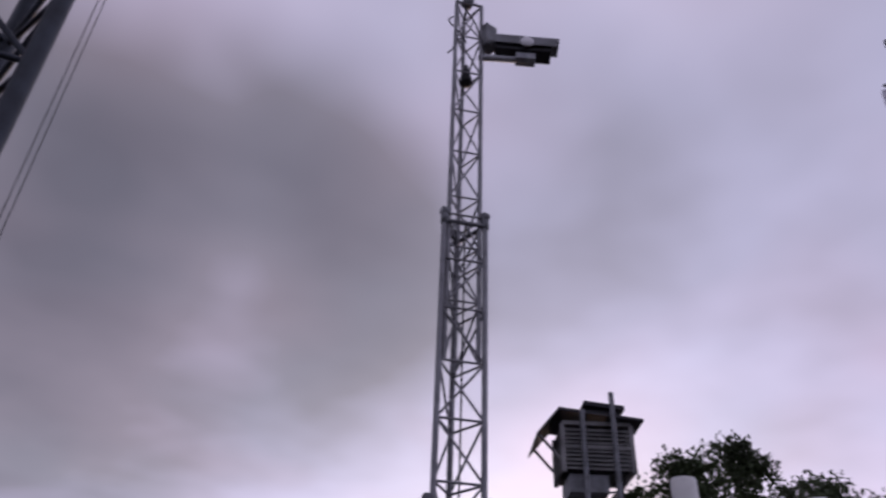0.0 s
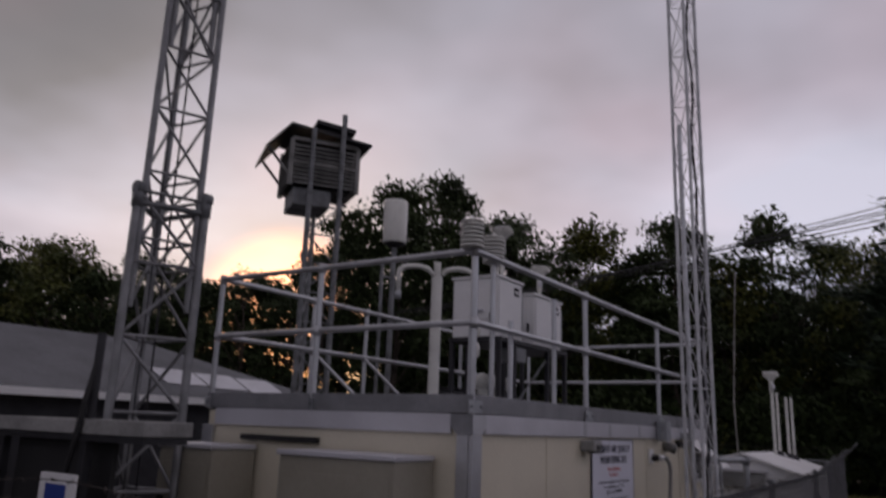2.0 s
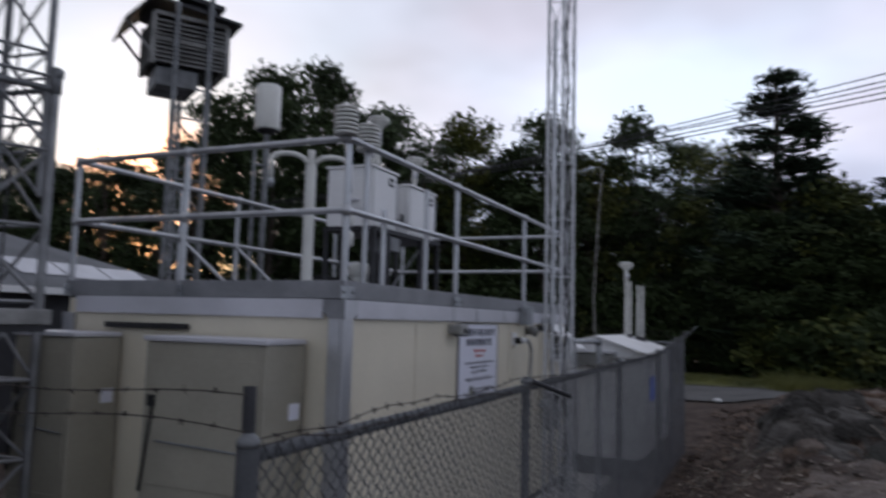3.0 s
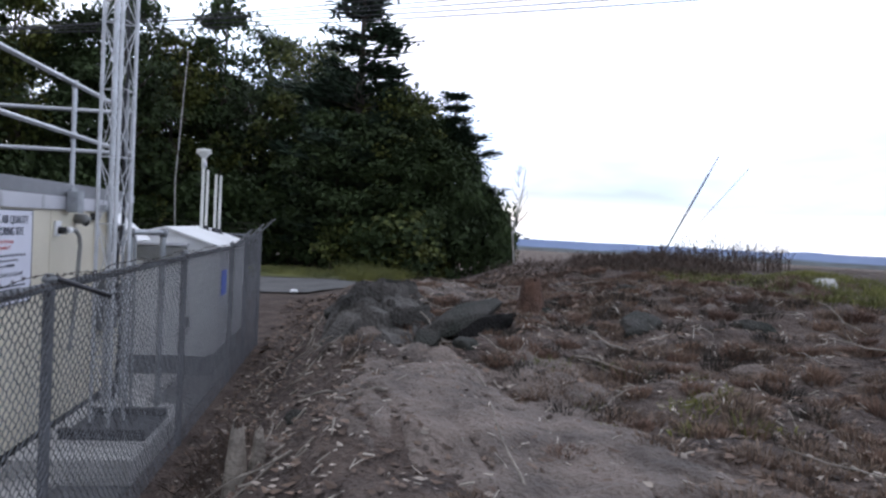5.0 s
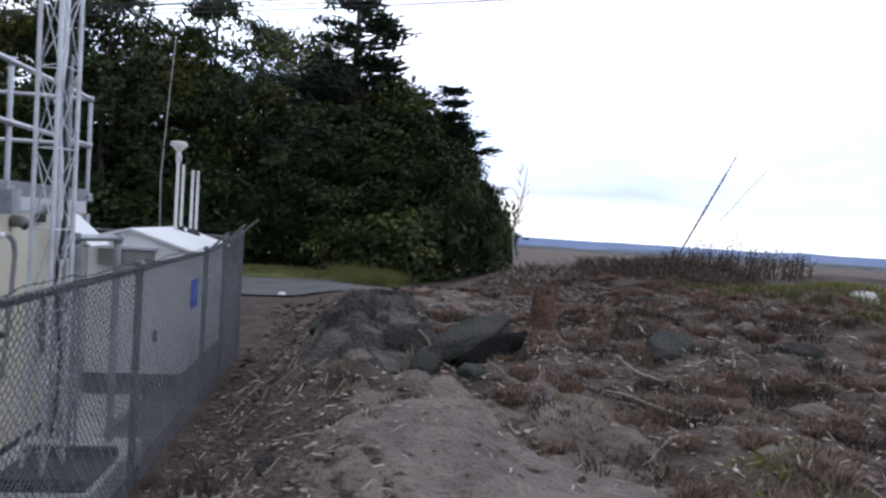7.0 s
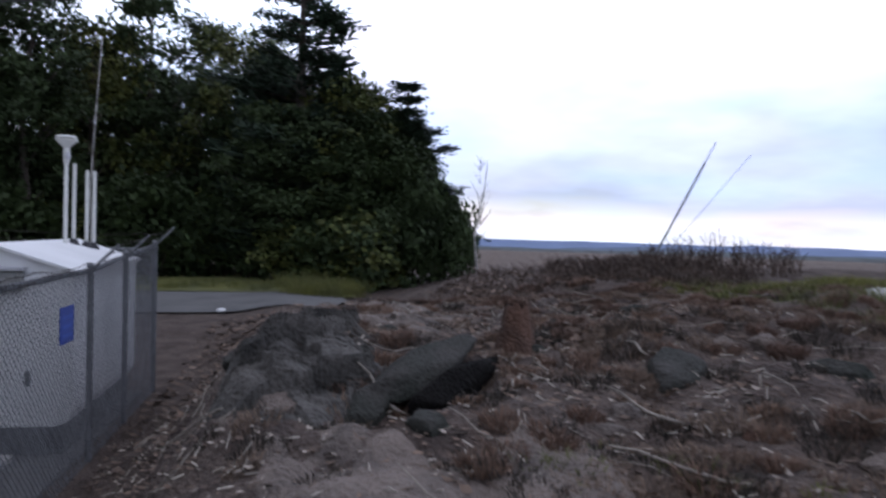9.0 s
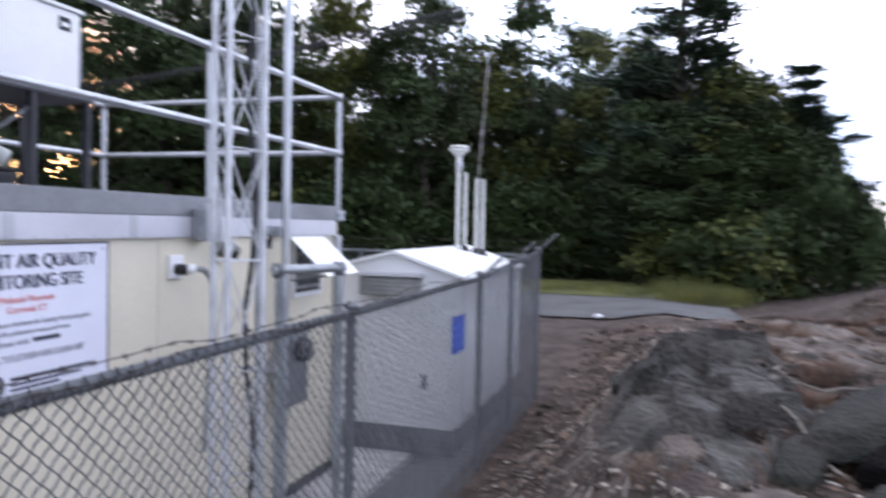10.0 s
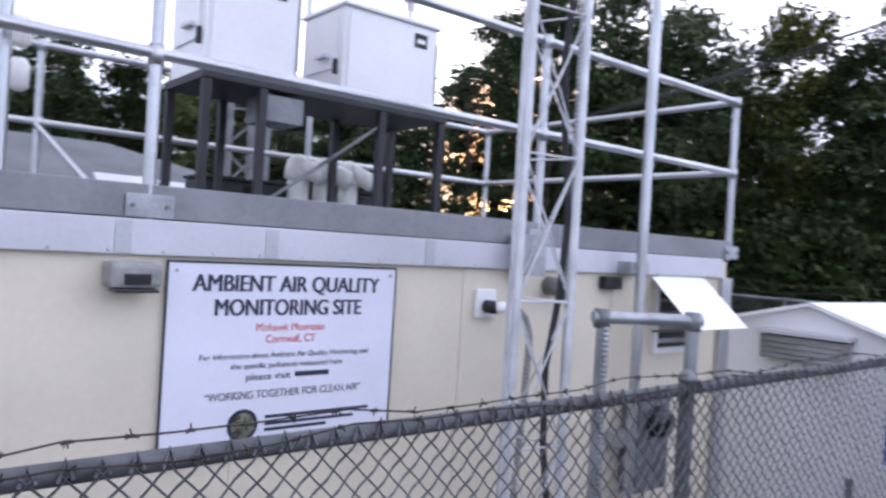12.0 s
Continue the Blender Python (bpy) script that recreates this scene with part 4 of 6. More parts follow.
# ---- louvred screen on its stand, behind the building ----
def build_screen():
    c = Vector((2.86, 4.0))
    ob = empty("louvred_weather_screen", (c.x, c.y, 0.035), "weathered louvred instrument screen with overhanging roof on a lattice stand", "weather screen")
    # local axes: u along the broad face, w towards the viewer
    u, w = Vector((0.83, -0.56, 0)), Vector((-0.56, -0.83, 0))
    base = Vector((c.x, c.y, 0))

    def at(a, b, z):
        return base + a * u + b * w + Vector((0, 0, z))

    m = Matrix((( u.x, -w.x, 0, base.x), (u.y, -w.y, 0, base.y), (0, 0, 1, 0), (0, 0, 0, 1)))
    z0, z1, hw, hd = 5.64, 6.28, 0.45, 0.34
    # near-black box added to paint the shade behind the slats
    part("slat_shade_box", box_bm((-hw + 0.06, -hd + 0.06, z0 + 0.02), (hw - 0.06, hd - 0.06, z1 - 0.02), 0.0, m), SHADE, ob)
    for a in (-hw, hw):
        for b in (-hd, hd):
            part("corner_post", box_bm((a - 0.03, b - 0.03, z0), (a + 0.03, b + 0.03, z1), 0.004, m), WEATHER, ob)
    n = 10
    for k in range(n):
        z = z0 + 0.06 + (z1 - z0 - 0.08) * k / n
        for b in (-hd, hd):
            tilt = Matrix.Translation((0, b, z)) @ Matrix.Rotation(radians(35 if b < 0 else -35), 4, "X")
            part("slat", box_bm((-hw + 0.03, -0.045, -0.007), (hw - 0.03, 0.045, 0.007), 0.0, m @ tilt), WEATHER, ob)
        for a in (-hw, hw):
            tilt = Matrix.Translation((a, 0, z)) @ Matrix.Rotation(radians(-35 if a < 0 else 35), 4, "Y")
            part("slat", box_bm((-0.045, -hd + 0.03, -0.007), (0.045, hd - 0.03, 0.007), 0.0, m @ tilt), WEATHER, ob)
    for z in (z0 + 0.3, z0 + 0.62):
        part("cross_rail", box_bm((-hw, -hd - 0.035, z), (hw, -hd - 0.032 + 0.02, z + 0.05), 0.0, m), WEATHER, ob)
    part("floor", box_bm((-0.38, -0.3, z0 - 0.24), (0.12, 0.3, z0 - 0.004), 0.01, m), OLDGALV, ob)
    ra, rz = -0.5, z1 + 0.14
    for name, a0, z_0, a1, z_1 in (("steep_roof", -0.80, z1 - 0.22, ra, rz), ("roof", ra + 0.004, rz, 0.6, z1 + 0.02)):
        bm = bmesh.new()
        lo = [bm.verts.new(m @ Vector(p)) for p in ((a0, -hd - 0.14, z_0), (a1, -hd - 0.14, z_1), (a1, hd + 0.14, z_1), (a0, hd + 0.14, z_0))]
        hi = [bm.verts.new(v.co + Vector((0, 0, 0.035))) for v in lo]
        bm.faces.new(lo[::-1])
        bm.faces.new(hi)
        for k in range(4):
            bm.faces.new((lo[k], lo[(k + 1) % 4], hi[(k + 1) % 4], hi[k]))
        part(name, bm, DARK, ob)
    part("upper_roof", box_bm((-0.24, -hd - 0.1, -0.03), (0.30, hd, 0.03), 0.004, m @ Matrix.Translation((0.08, 0, z1 + 0.24)) @ Matrix.Rotation(radians(6), 4, "Y")), DARK, ob)
    part("upper_case", box_bm((-0.16, -hd - 0.02, z1 + 0.13), (0.32, hd - 0.1, z1 + 0.2), 0.004, m), DARK, ob)
    for b in (-hd + 0.05, hd - 0.05):
        part("eave_strut", tube_bm([m @ Vector((-hw, b, z0 + 0.15)), m @ Vector((-0.74, b, z1 - 0.16))], 0.02, 6), WEATHER, ob)
    for a, top in ((-0.2, 6.42), (0.2, 6.68)):
        rod("mast_leg", at(a, 0.48, 0.66), at(a, 0.48, top), 0.035, OLDGALV, ob, 8)
    rod("mast_leg", at(0.0, -0.1, 0.66), at(0.0, -0.1, z0 - 0.2), 0.03, OLDGALV, ob, 8)
    for k in range(12):
        za, zb = 0.8 + 0.38 * k, 0.8 + 0.38 * (k + 1)
        s = 1 if k % 2 else -1
        rod("stand_brace", at(-0.2 * s, 0.48, za), at(0.2 * s, 0.48, zb), 0.012, OLDGALV, ob, 5)
        rod("stand_brace", at(-0.2, 0.48, za), at(0.0, -0.1, zb), 0.012, OLDGALV, ob, 5)
        rod("level_bar", at(-0.2, 0.48, zb), at(0.2, 0.48, zb), 0.012, OLDGALV, ob, 5)
    # scaled about the starting viewpoint and shifted to fit the camera's view
    ob.matrix_basis = Matrix.Translation((1.576, 1.377, -1.336)) @ Matrix.Diagonal((1.41, 1.41, 1.41, 1)) @ ob.matrix_basis
    return ob


build_screen()


# ---- long grey-roofed building behind the yard ----
def build_outbuilding():
    ob = empty("long_outbuilding", (0, 10.5, 0), "long low building with a grey hipped roof and white eaves", "building")
    x0, x1, y0, y1, ze, zr = -9.0, 8.6, 8.4, 13.0, 2.72, 3.85
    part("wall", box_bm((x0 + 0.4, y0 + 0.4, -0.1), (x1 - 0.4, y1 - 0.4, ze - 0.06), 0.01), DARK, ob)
    bm = bmesh.new()
    ym = (y0 + y1) / 2
    low = [bm.verts.new(p) for p in ((x0, y0, ze), (x1, y0, ze), (x1, y1, ze), (x0, y1, ze))]
    r0, r1 = bm.verts.new((x0 + 3, ym, zr)), bm.verts.new((x1 - 4.0, ym, zr))
    for f in ((low[0], low[1], r1, r0), (low[1], low[2], r1), (low[2], low[3], r0, r1), (low[3], low[0], r0), low[::-1]):
        bm.faces.new(f)
    part("roof", bm, ROOFM, ob)
    part("eave_board", box_bm((x0, y0 - 0.06, ze - 0.12), (x1, y0 - 0.004, ze - 0.005), 0.003), WHITE, ob)
    part("eave_board", box_bm((x1 + 0.004, y0, ze - 0.12), (x1 + 0.06, y1, ze - 0.005), 0.003), WHITE, ob)
    sl = math.atan2(zr - ze, ym - y0)
    m = Matrix.Translation((4.0, y0, ze + 0.012)) @ Matrix.Rotation(sl, 4, "X")
    # pale strips laid on the shingles paint a sheen of sky light
    for k in range(3):
        part("roof_sheen", box_bm((0.1 + 0.95 * k, 0.5 - 0.08 * k, 0.0), (1.0 + 0.95 * k, 1.15 - 0.08 * k, 0.012), 0.003, m), TRIM, ob, "pale strip that paints the sky's sheen on the roof")
    return ob


build_outbuilding()

# ---- canopy and notice near the mast ----
def build_canopy():
    ob = empty("gate_canopy", (-1.75, 1.75, 0.035), "low flat grey canopy on posts with the shade beneath put in as dark parts", "canopy")
    box("roof_beam", (-1.55, 1.40, 2.235), (-1.18, 3.2, 2.33), WEATHER, ob, 0.008)
    # dark board paints the shade on the beam's underside
    box("underside_shade", (-1.53, 1.42, 2.19), (-1.2, 3.18, 2.233), DARK, ob, 0.004)
    for x, y in ((-1.24, 3.12), (-1.48, 3.12)):
        box("post", (x - 0.03, y - 0.03, 0.035), (x + 0.03, y + 0.03, 2.188), DARK, ob, 0.004)
    box("post", (-1.53, 2.02, 0.035), (-1.47, 2.08, 2.188), DARK, ob, 0.004)
    # added black sheet, no real shutter: it paints the darkness below the canopy
    box("shutter", (-1.4, 1.9, 0.035), (-1.36, 3.08, 2.185), BLACK, ob, 0.004)
    pts = [(-1.5, 2.05, 2.75), (-1.56, 2.04, 2.45), (-1.58, 2.06, 2.2), (-1.58, 2.14, 1.95)]
    part("cable", tube_bm(pts, 0.02, 6), BLACK, ob)
    rod("stub_pole", (-1.5, 2.05, 2.33), (-1.5, 2.05, 2.9), 0.03, DARK, ob, 8)
    return ob


build_canopy()
nt = empty("notice_board", (-1.55, 2.0, 1.7), "small white notice with a blue square on a post", "notice")
box("board", (-1.66, 1.87, 1.73), (-1.635, 2.26, 1.99), WHITE, nt, 0.003)
box("post", (-1.633, 2.05, 0.035), (-1.6, 2.09, 1.9), DARK, nt, 0.003)
box("blue_square", (-1.665, 1.95, 1.775), (-1.661, 2.18, 1.925), BLUE, nt, 0.001)

# ---- big steel tower that shows only at the start ----
st = empty("steel_tower", (-5.3, 6.4, -0.1), "dark painted steel tower leg with braces", "tower")
SP = [(-5.25, 6.2), (-6.75, 6.6), (-5.8, 7.9)]
for k in range(3):
    rod("leg", (*SP[k], -0.1), (*SP[k], 16), 0.14, STEELB, st, 10)
for i in range(10):
    z = 0.8 + 1.5 * i
    for k in range(3):
        a, b = SP[k], SP[(k + 1) % 3]
        rod("brace", (*a, z), (*b, z + 1.5), 0.05, STEELB, st, 6)
        rod("level_bar", (*a, z), (*b, z), 0.05, STEELB, st, 6)
for k in range(2):
    rod("cable", (-4.85 + 0.08 * k, 6.25, -0.1), (-4.85 + 0.08 * k, 6.25, 15), 0.007, DARK, st, 5)


# ---- white shed ----
def build_shed():
    ob = empty("instrument_shed", (8.4, 0.0, 0.1), "white moulded shed with low gabled roof and a door", "shed")
    x0, x1, y0, y1, zb, ze, zr = 7.0, 9.8, -1.0, 0.7, 0.34, 1.9, 2.13
    ym = -0.25
    bm = bmesh.new()
    prof = [(y0, ze), (ym, zr), (y1, ze)]
    # rounded lower corners
    low = [(y1, zb + 0.14), (y1 - 0.04, zb + 0.04), (y1 - 0.14, zb), (y0 + 0.14, zb), (y0 + 0.04, zb + 0.04), (y0, zb + 0.14)]
    ring = prof + low
    fr = [bm.verts.new((x0, y, z)) for y, z in ring]
    bk = [bm.verts.new((x1, y, z)) for y, z in ring]
    bm.faces.new(fr[::-1])
    bm.faces.new(bk)
    for k in range(len(ring)):
        bm.faces.new((fr[k], fr[(k + 1) % len(ring)], bk[(k + 1) % len(ring)], bk[k]))
    bmesh.ops.recalc_face_normals(bm, faces=bm.faces[:])
    part("body", bm, WHITE, ob)
    part("skid", box_bm((x0 + 0.1, y0 + 0.1, 0.035), (x1 - 0.1, y1 - 0.1, zb - 0.002), 0.01), OLDGALV, ob)
    for side in (0, 1):
        ya, yb = (y0 - 0.05, ym) if side == 0 else (ym, y1 + 0.05)
        za, zb2 = (ze - 0.02, zr + 0.006) if side == 0 else (zr + 0.006, ze - 0.02)
        bm = bmesh.new()
        v = [bm.verts.new(p) for p in ((x0 - 0.08, ya, za), (x1 + 0.05, ya, za), (x1 + 0.05, yb, zb2), (x0 - 0.08, yb, zb2))]
        f = bm.faces.new(v)
        ext = bmesh.ops.extrude_face_region(bm, geom=[f])
        bmesh.ops.translate(bm, vec=(0, 0, 0.03), verts=[e for e in ext["geom"] if isinstance(e, bmesh.types.BMVert)])
        bmesh.ops.recalc_face_normals(bm, faces=bm.faces[:])
        part("roof_panel", bm, WHITE, ob)
    door = part("door", box_bm((x0 - 0.012, -0.88, zb + 0.14), (x0 - 0.002, 0.1, 1.66), 0.004), WHITE, ob)
    part("handle", box_bm((x0 - 0.045, -0.62, 0.75), (x0 - 0.013, -0.57, 0.9), 0.008), OLDGALV, door, "grey lever handle")
    hood = part("vent_hood", box_bm((x0 - 0.16, -0.58, 1.90), (x0 - 0.002, 0.12, 1.935), 0.006), TRIM, ob)
    part("vent_grille", box_bm((x0 - 0.12, -0.55, 1.70), (x0 - 0.002, 0.1, 1.888), 0.004), WEATHER, ob)
    for k in range(4):
        part("grille_slat", box_bm((x0 - 0.135, -0.53, 1.715 + 0.042 * k), (x0 - 0.122, 0.08, 1.74 + 0.042 * k), 0.002), WEATHER, hood)
    return ob


build_shed()
sampler_head(8.87, -0.37, 3.41, 2.1, "white flat-capped air inlet on a tall pipe over the shed", 0.13)
for x, y, h in ((9.1, -0.40, 3.12), (9.22, -0.52, 3.05), (9.32, -0.58, 3.05)):
    p = empty("vent_pipe", (x, y, 2.0), "thin white vertical pipe through the shed roof", "pipe", "pipes on the shed roof")
    rod("pipe", (x, y, 1.95), (x, y, h), 0.023, PLASTIC, p, 12)
    part("flashing", lathe_bm([(0.08, 0.0), (0.07, 0.02), (0.035, 0.09)], 12, (x, y, 2.13 - 0.27 * abs(y + 0.25))), DARK, p, smooth=True)


# ---- chain-link fence ----
def rail_z(x):
    return 1.885 + 0.004 * x + 0.05 * max(0.0, x - 6.92)


def chain_bay(parent, a, b, bottom, tops):
    """Woven diamond wire between two posts; a, b: plan places."""
    ax, ay = a
    bx, by = b
    length = math.hypot(bx - ax, by - ay)
    step, w = 0.072, 0.0034
    verts, faces = [], []
    ux, uy = (bx - ax) / length, (by - ay) / length
    nx, ny = -uy, ux

    def top(s):
        return tops[0] + (tops[1] - tops[0]) * s / length

    for direction in (1, -1):
        k0, k1 = -int(2.3 / step), int(length / step) + int(2.3 / step)
        for k in range(k0, k1):
            s0 = k * step
            pts = []
            n = int((top(length / 2) - bottom) / (step / 2)) + 1
            for i in range(n + 1):
                z = bottom + i * step / 2
                s = s0 + direction * i * step / 2 if direction > 0 else s0 + 2.2 - i * step / 2
                if -1e-6 <= s <= length and z <= top(s) + 0.02:
                    off = 0.0045 * (1 if (i + k) % 2 else -1) * direction
                    pts.append((ax + ux * s + nx * off, ay + uy * s + ny * off, z))
                elif pts:
                    break
            for p, q in zip(pts, pts[1:]):
                base = len(verts)
                for c in (p, q):
                    verts.append((c[0] + nx * w, c[1] + ny * w, c[2] + w))
                    verts.append((c[0] - nx * w, c[1] - ny * w, c[2] + w * 0.2))
                    verts.append((c[0], c[1], c[2] - w * 1.4))
                for j in range(3):
                    faces.append((base + j, base + (j + 1) % 3, base + 3 + (j + 1) % 3, base + 3 + j))
    me = bpy.data.meshes.new("chain_link")
    me.from_pydata(verts, [], faces)
    me.materials.append(LINK)
    ob = new("chain_link", me)
    ob.parent, ob.matrix_parent_inverse = parent, Matrix.Translation(parent.location).inverted()
    ob["kind"] = "stuff"
    return ob


def barbed(parent, pts, every=0.13):
    """A slack strand with knots of four points."""
    part("barbed_wire", tube_bm(pts, 0.0028, 5), RUSTY, parent)
    P = [Vector(p) for p in pts]
    bm = bmesh.new()
    carry = 0.0
    for a, b in zip(P, P[1:]):
        d = (b - a)
        s = every - carry
        while s < d.length:
            c = a + d.normalized() * s
            for k in range(4):
                v = Vector((random.uniform(-1, 1), random.uniform(-1, 1), random.uniform(-1, 1))).normalized() * 0.017
                tube_bm([c - v * 0.2, c + v], 0.002, 4, bm)
            tube_bm([c - d.normalized() * 0.007, c + d.normalized() * 0.007], 0.005, 5, bm)
            s += every
        carry = (carry + d.length) % every
    part("barbed_trim", bm, RUSTY, parent)["kind"] = "stuff"


FY = -1.18
FENCE_X = (-2.49, 0.46, 3.85, 6.92, 8.4, 10.15)


def build_fence():
    ob = empty("chain_link_fence", (4.9, FY, 0.0), "grey chain-link fence with barbed wire round the yard", "fence", "yard fences")
    for x in FENCE_X:
        t = rail_z(x)
        rod("post", (x, FY, -0.3), (x, FY, t + 0.03), 0.037 if x in (FENCE_X[0], FENCE_X[-1]) else 0.032, FENCEM, ob, 10)
        part("post_cap", lathe_bm([(0.04, 0), (0.04, 0.02), (0.02, 0.045)], 10, (x, FY, t + 0.03)), OLDGALV, ob, smooth=True)
    for a, b in zip(FENCE_X, FENCE_X[1:]):
        rod("top_rail", (a, FY, rail_z(a)), (b, FY, rail_z(b)), 0.027, FENCEM, ob, 10)
    for a, b in zip(FENCE_X, FENCE_X[1:]):
        chain_bay(ob, (a, FY - 0.032), (b, FY - 0.032), 0.03, (rail_z(a), rail_z(b)))
    # tie knuckles of the mesh over the rail
    bm = bmesh.new()
    x = FENCE_X[0] + 0.05
    while x < FENCE_X[-1]:
        z = rail_z(x)
        tube_bm([(x - 0.012, FY - 0.034, z - 0.01), (x + 0.004, FY - 0.022, z + 0.029 + random.uniform(-0.004, 0.006)), (x + 0.018, FY - 0.034, z - 0.006)], 0.0062, 5, bm)
        x += 0.072
    part("mesh_edge", bm, FENCEM, ob)["kind"] = "stuff"
    # one arm is bent outwards, the others lean out and up
    t = rail_z(0.46)
    rod("bent_arm", (0.46, FY, t + 0.06), (0.80, -1.40, 1.815), 0.016, DARK, ob, 6)
    for x in FENCE_X[3:]:
        t = rail_z(x)
        rod("arm", (x, FY, t), (x, FY - 0.26, t + 0.26), 0.015, OLDGALV, ob, 6)
    t = rail_z(FENCE_X[0])
    rod("arm", (FENCE_X[0], FY, t), (FENCE_X[0] + 0.02, FY + 0.02, t + 0.22), 0.022, DARK, ob, 8)
    n = 40
    for h, sag, y in ((0.06, -0.03, -0.02), (0.025, -0.012, -0.05)):
        pts = []
        for i in range(n + 1):
            x = FENCE_X[0] + (FENCE_X[3] - FENCE_X[0]) * i / n
            pts.append((x, FY + y + 0.008 * math.sin(i * 1.9), rail_z(x) + h + 0.014 * math.sin(i * 0.9 + h * 60) + 0.01 * math.sin(i * 2.3)))
        barbed(ob, pts)
    for k in range(3):
        f = 0.3 + 0.33 * k
        pts = []
        for i in range(21):
            x = FENCE_X[3] + (FENCE_X[5] - FENCE_X[3]) * i / 20
            pts.append((x, FY - 0.26 * f, rail_z(x) + 0.26 * f - 0.015 * math.sin(math.pi * (i % 10) / 10)))
        barbed(ob, pts, 0.2)
    return ob


build_fence()


def build_side_fence(x, y0, y1, label, wires, drop=0.06):
    ob = empty("chain_link_fence", (x, (y0 + y1) / 2, 0.0), label, "fence", "yard fences")
    t = rail_z(x) - drop
    ys = [y0 + (y1 - y0) * k / 2 for k in range(3)]
    for y in ys[1:]:
        rod("post", (x, y, -0.3), (x, y, t + 0.03), 0.03, OLDGALV, ob, 10)
    rod("top_rail", (x, y0 + 0.04, t), (x, y1, t), 0.021, OLDGALV, ob, 10)
    for a, b in zip(ys, ys[1:]):
        chain_bay(ob, (x - 0.03, a + 0.04), (x - 0.03, b), 0.03, (t, t))
    for k, h in enumerate(wires):
        pts = [(x - 0.02, y0 + (y1 - y0) * i / 30, t + h + 0.02 * math.sin(i * 0.7 + k)) for i in range(31)]
        barbed(ob, pts)
    return ob


build_side_fence(-2.49, FY, 4.2, "grey chain-link fence side with sagging barbed wire", (0.40, 0.50), 0.32)
build_side_fence(10.15, FY, 4.2, "grey chain-link fence at the far yard end", (0.1, 0.2))
bl = empty("fence_notice", (6.0, FY - 0.05, 1.29), "dark blue notice plate tied to the fence", "notice")
box("plate", (5.82, FY - 0.05, 1.325), (6.21, FY - 0.044, 1.65), BLUE, bl, 0.002)
for z in (1.38, 1.46, 1.54):
    box("print_line", (5.88, FY - 0.053, z), (6.15, FY - 0.0505, z + 0.03), BLUEL, bl, 0.0005)

# ---- rocks, stump and dead wood on the knoll ----
def rock(x, y, rx, ry, rz, sink, turn, label, seed, mat=None, rough=0.22, tilt=0.0):
    """A boulder; from rough 0.2 up it is broken into cleavage faces."""
    bm = bmesh.new()
    r = random.Random(int(seed * 13))
    cuts = []
    for _ in range(16 if rough >= 0.2 else 0):
        v = Vector((r.gauss(0, 1), r.gauss(0, 1), r.gauss(0, 1))).normalized()
        cuts.append((v, r.uniform(0.62, 0.95)))
    bmesh.ops.create_icosphere(bm, subdivisions=4, radius=1)
    for v in bm.verts:
        n = v.co.copy()
        d = 1 + rough * noise.noise(n * 1.3 + Vector((seed, 0, 0))) + rough * 0.5 * noise.noise(n * 3.1 + Vector((0, seed, 0))) + rough * 0.16 * noise.noise(n * 9.0 + Vector((0, 0, seed)))
        for c, h in cuts:
            q = n.dot(c)
            if q > 0.2:
                d = min(d, h / q * (1 + 0.05 * noise.noise(n * 6.0 + Vector((seed, seed, 0)))))
        v.co = Vector((n.x * rx, n.y * ry, n.z * rz)) * d
    bm.transform(Matrix.Rotation(radians(turn), 4, "Z") @ Matrix.Rotation(radians(tilt), 4, "Y"))
    ob = finish("boulder", bm, mat or ROCK, smooth=True)
    ob.location = (x, y, ground_z(x, y) - sink)
    return tagged(ob, label, "boulder", "ledge rocks")




def build_ledge():
    """Bare bedrock that shows through the soil: a sheet that dips under the ground wherever soil covers it."""
    step, x0, x1, y0, y1 = 0.05, -1.2, 9.6, -6.4, -1.8
    nx, ny = int((x1 - x0) / step), int((y1 - y0) / step)
    verts, faces = [], []
    for b in range(ny + 1):
        for a in range(nx + 1):
            x, y = x0 + a * step, y0 + b * step
            bare = -0.25
            for cx, cy, rx, ry, h in LEDGES:
                d = ((x - cx) / (rx * 1.15)) ** 2 + ((y - cy) / (ry * 1.3)) ** 2
                bare = max(bare, 0.62 * (1 - d))
            v = Vector((x * 0.9, y * 1.6, 17.0))
            bare += 0.34 * noise.noise(v) + 0.18 * noise.noise(v * 2.7) + 0.10 * noise.noise(v * 7.0)
            # soil-filled cracks that follow the grain of the rock
            g = noise.noise(Vector((x * 0.5 + y * 0.25, (y - 0.22 * x) * 2.2, 3.0)))
            bare -= 0.5 * math.exp(-((g / 0.035) ** 2))
            e = smooth(6, 5, a * 0 + 6 - min(a, b, nx - a, ny - b)) if min(a, b, nx - a, ny - b) < 6 else 1.0
            lift = max(-0.06, min(0.03, 0.12 * bare)) + 0.012 * noise.noise(Vector((x * 6, y * 6, 1))) + 0.006 * noise.noise(Vector((x * 17, y * 17, 1)))
            verts.append((x, y, ground_z(x, y) + (lift if e > 0.5 else -0.08)))
    for b in range(ny):
        for a in range(nx):
            k = b * (nx + 1) + a
            faces.append((k, k + 1, k + nx + 2, k + nx + 1))
    me = bpy.data.meshes.new("rock_ledge")
    me.from_pydata(verts, [], faces)
    me.materials.append(ROCK)
    for f in me.polygons:
        f.use_smooth = True
    return tagged(new("rock_ledge", me), "pale grey bedrock ledge showing through thin soil", "rock ledge", kind="structure")


build_ledge()


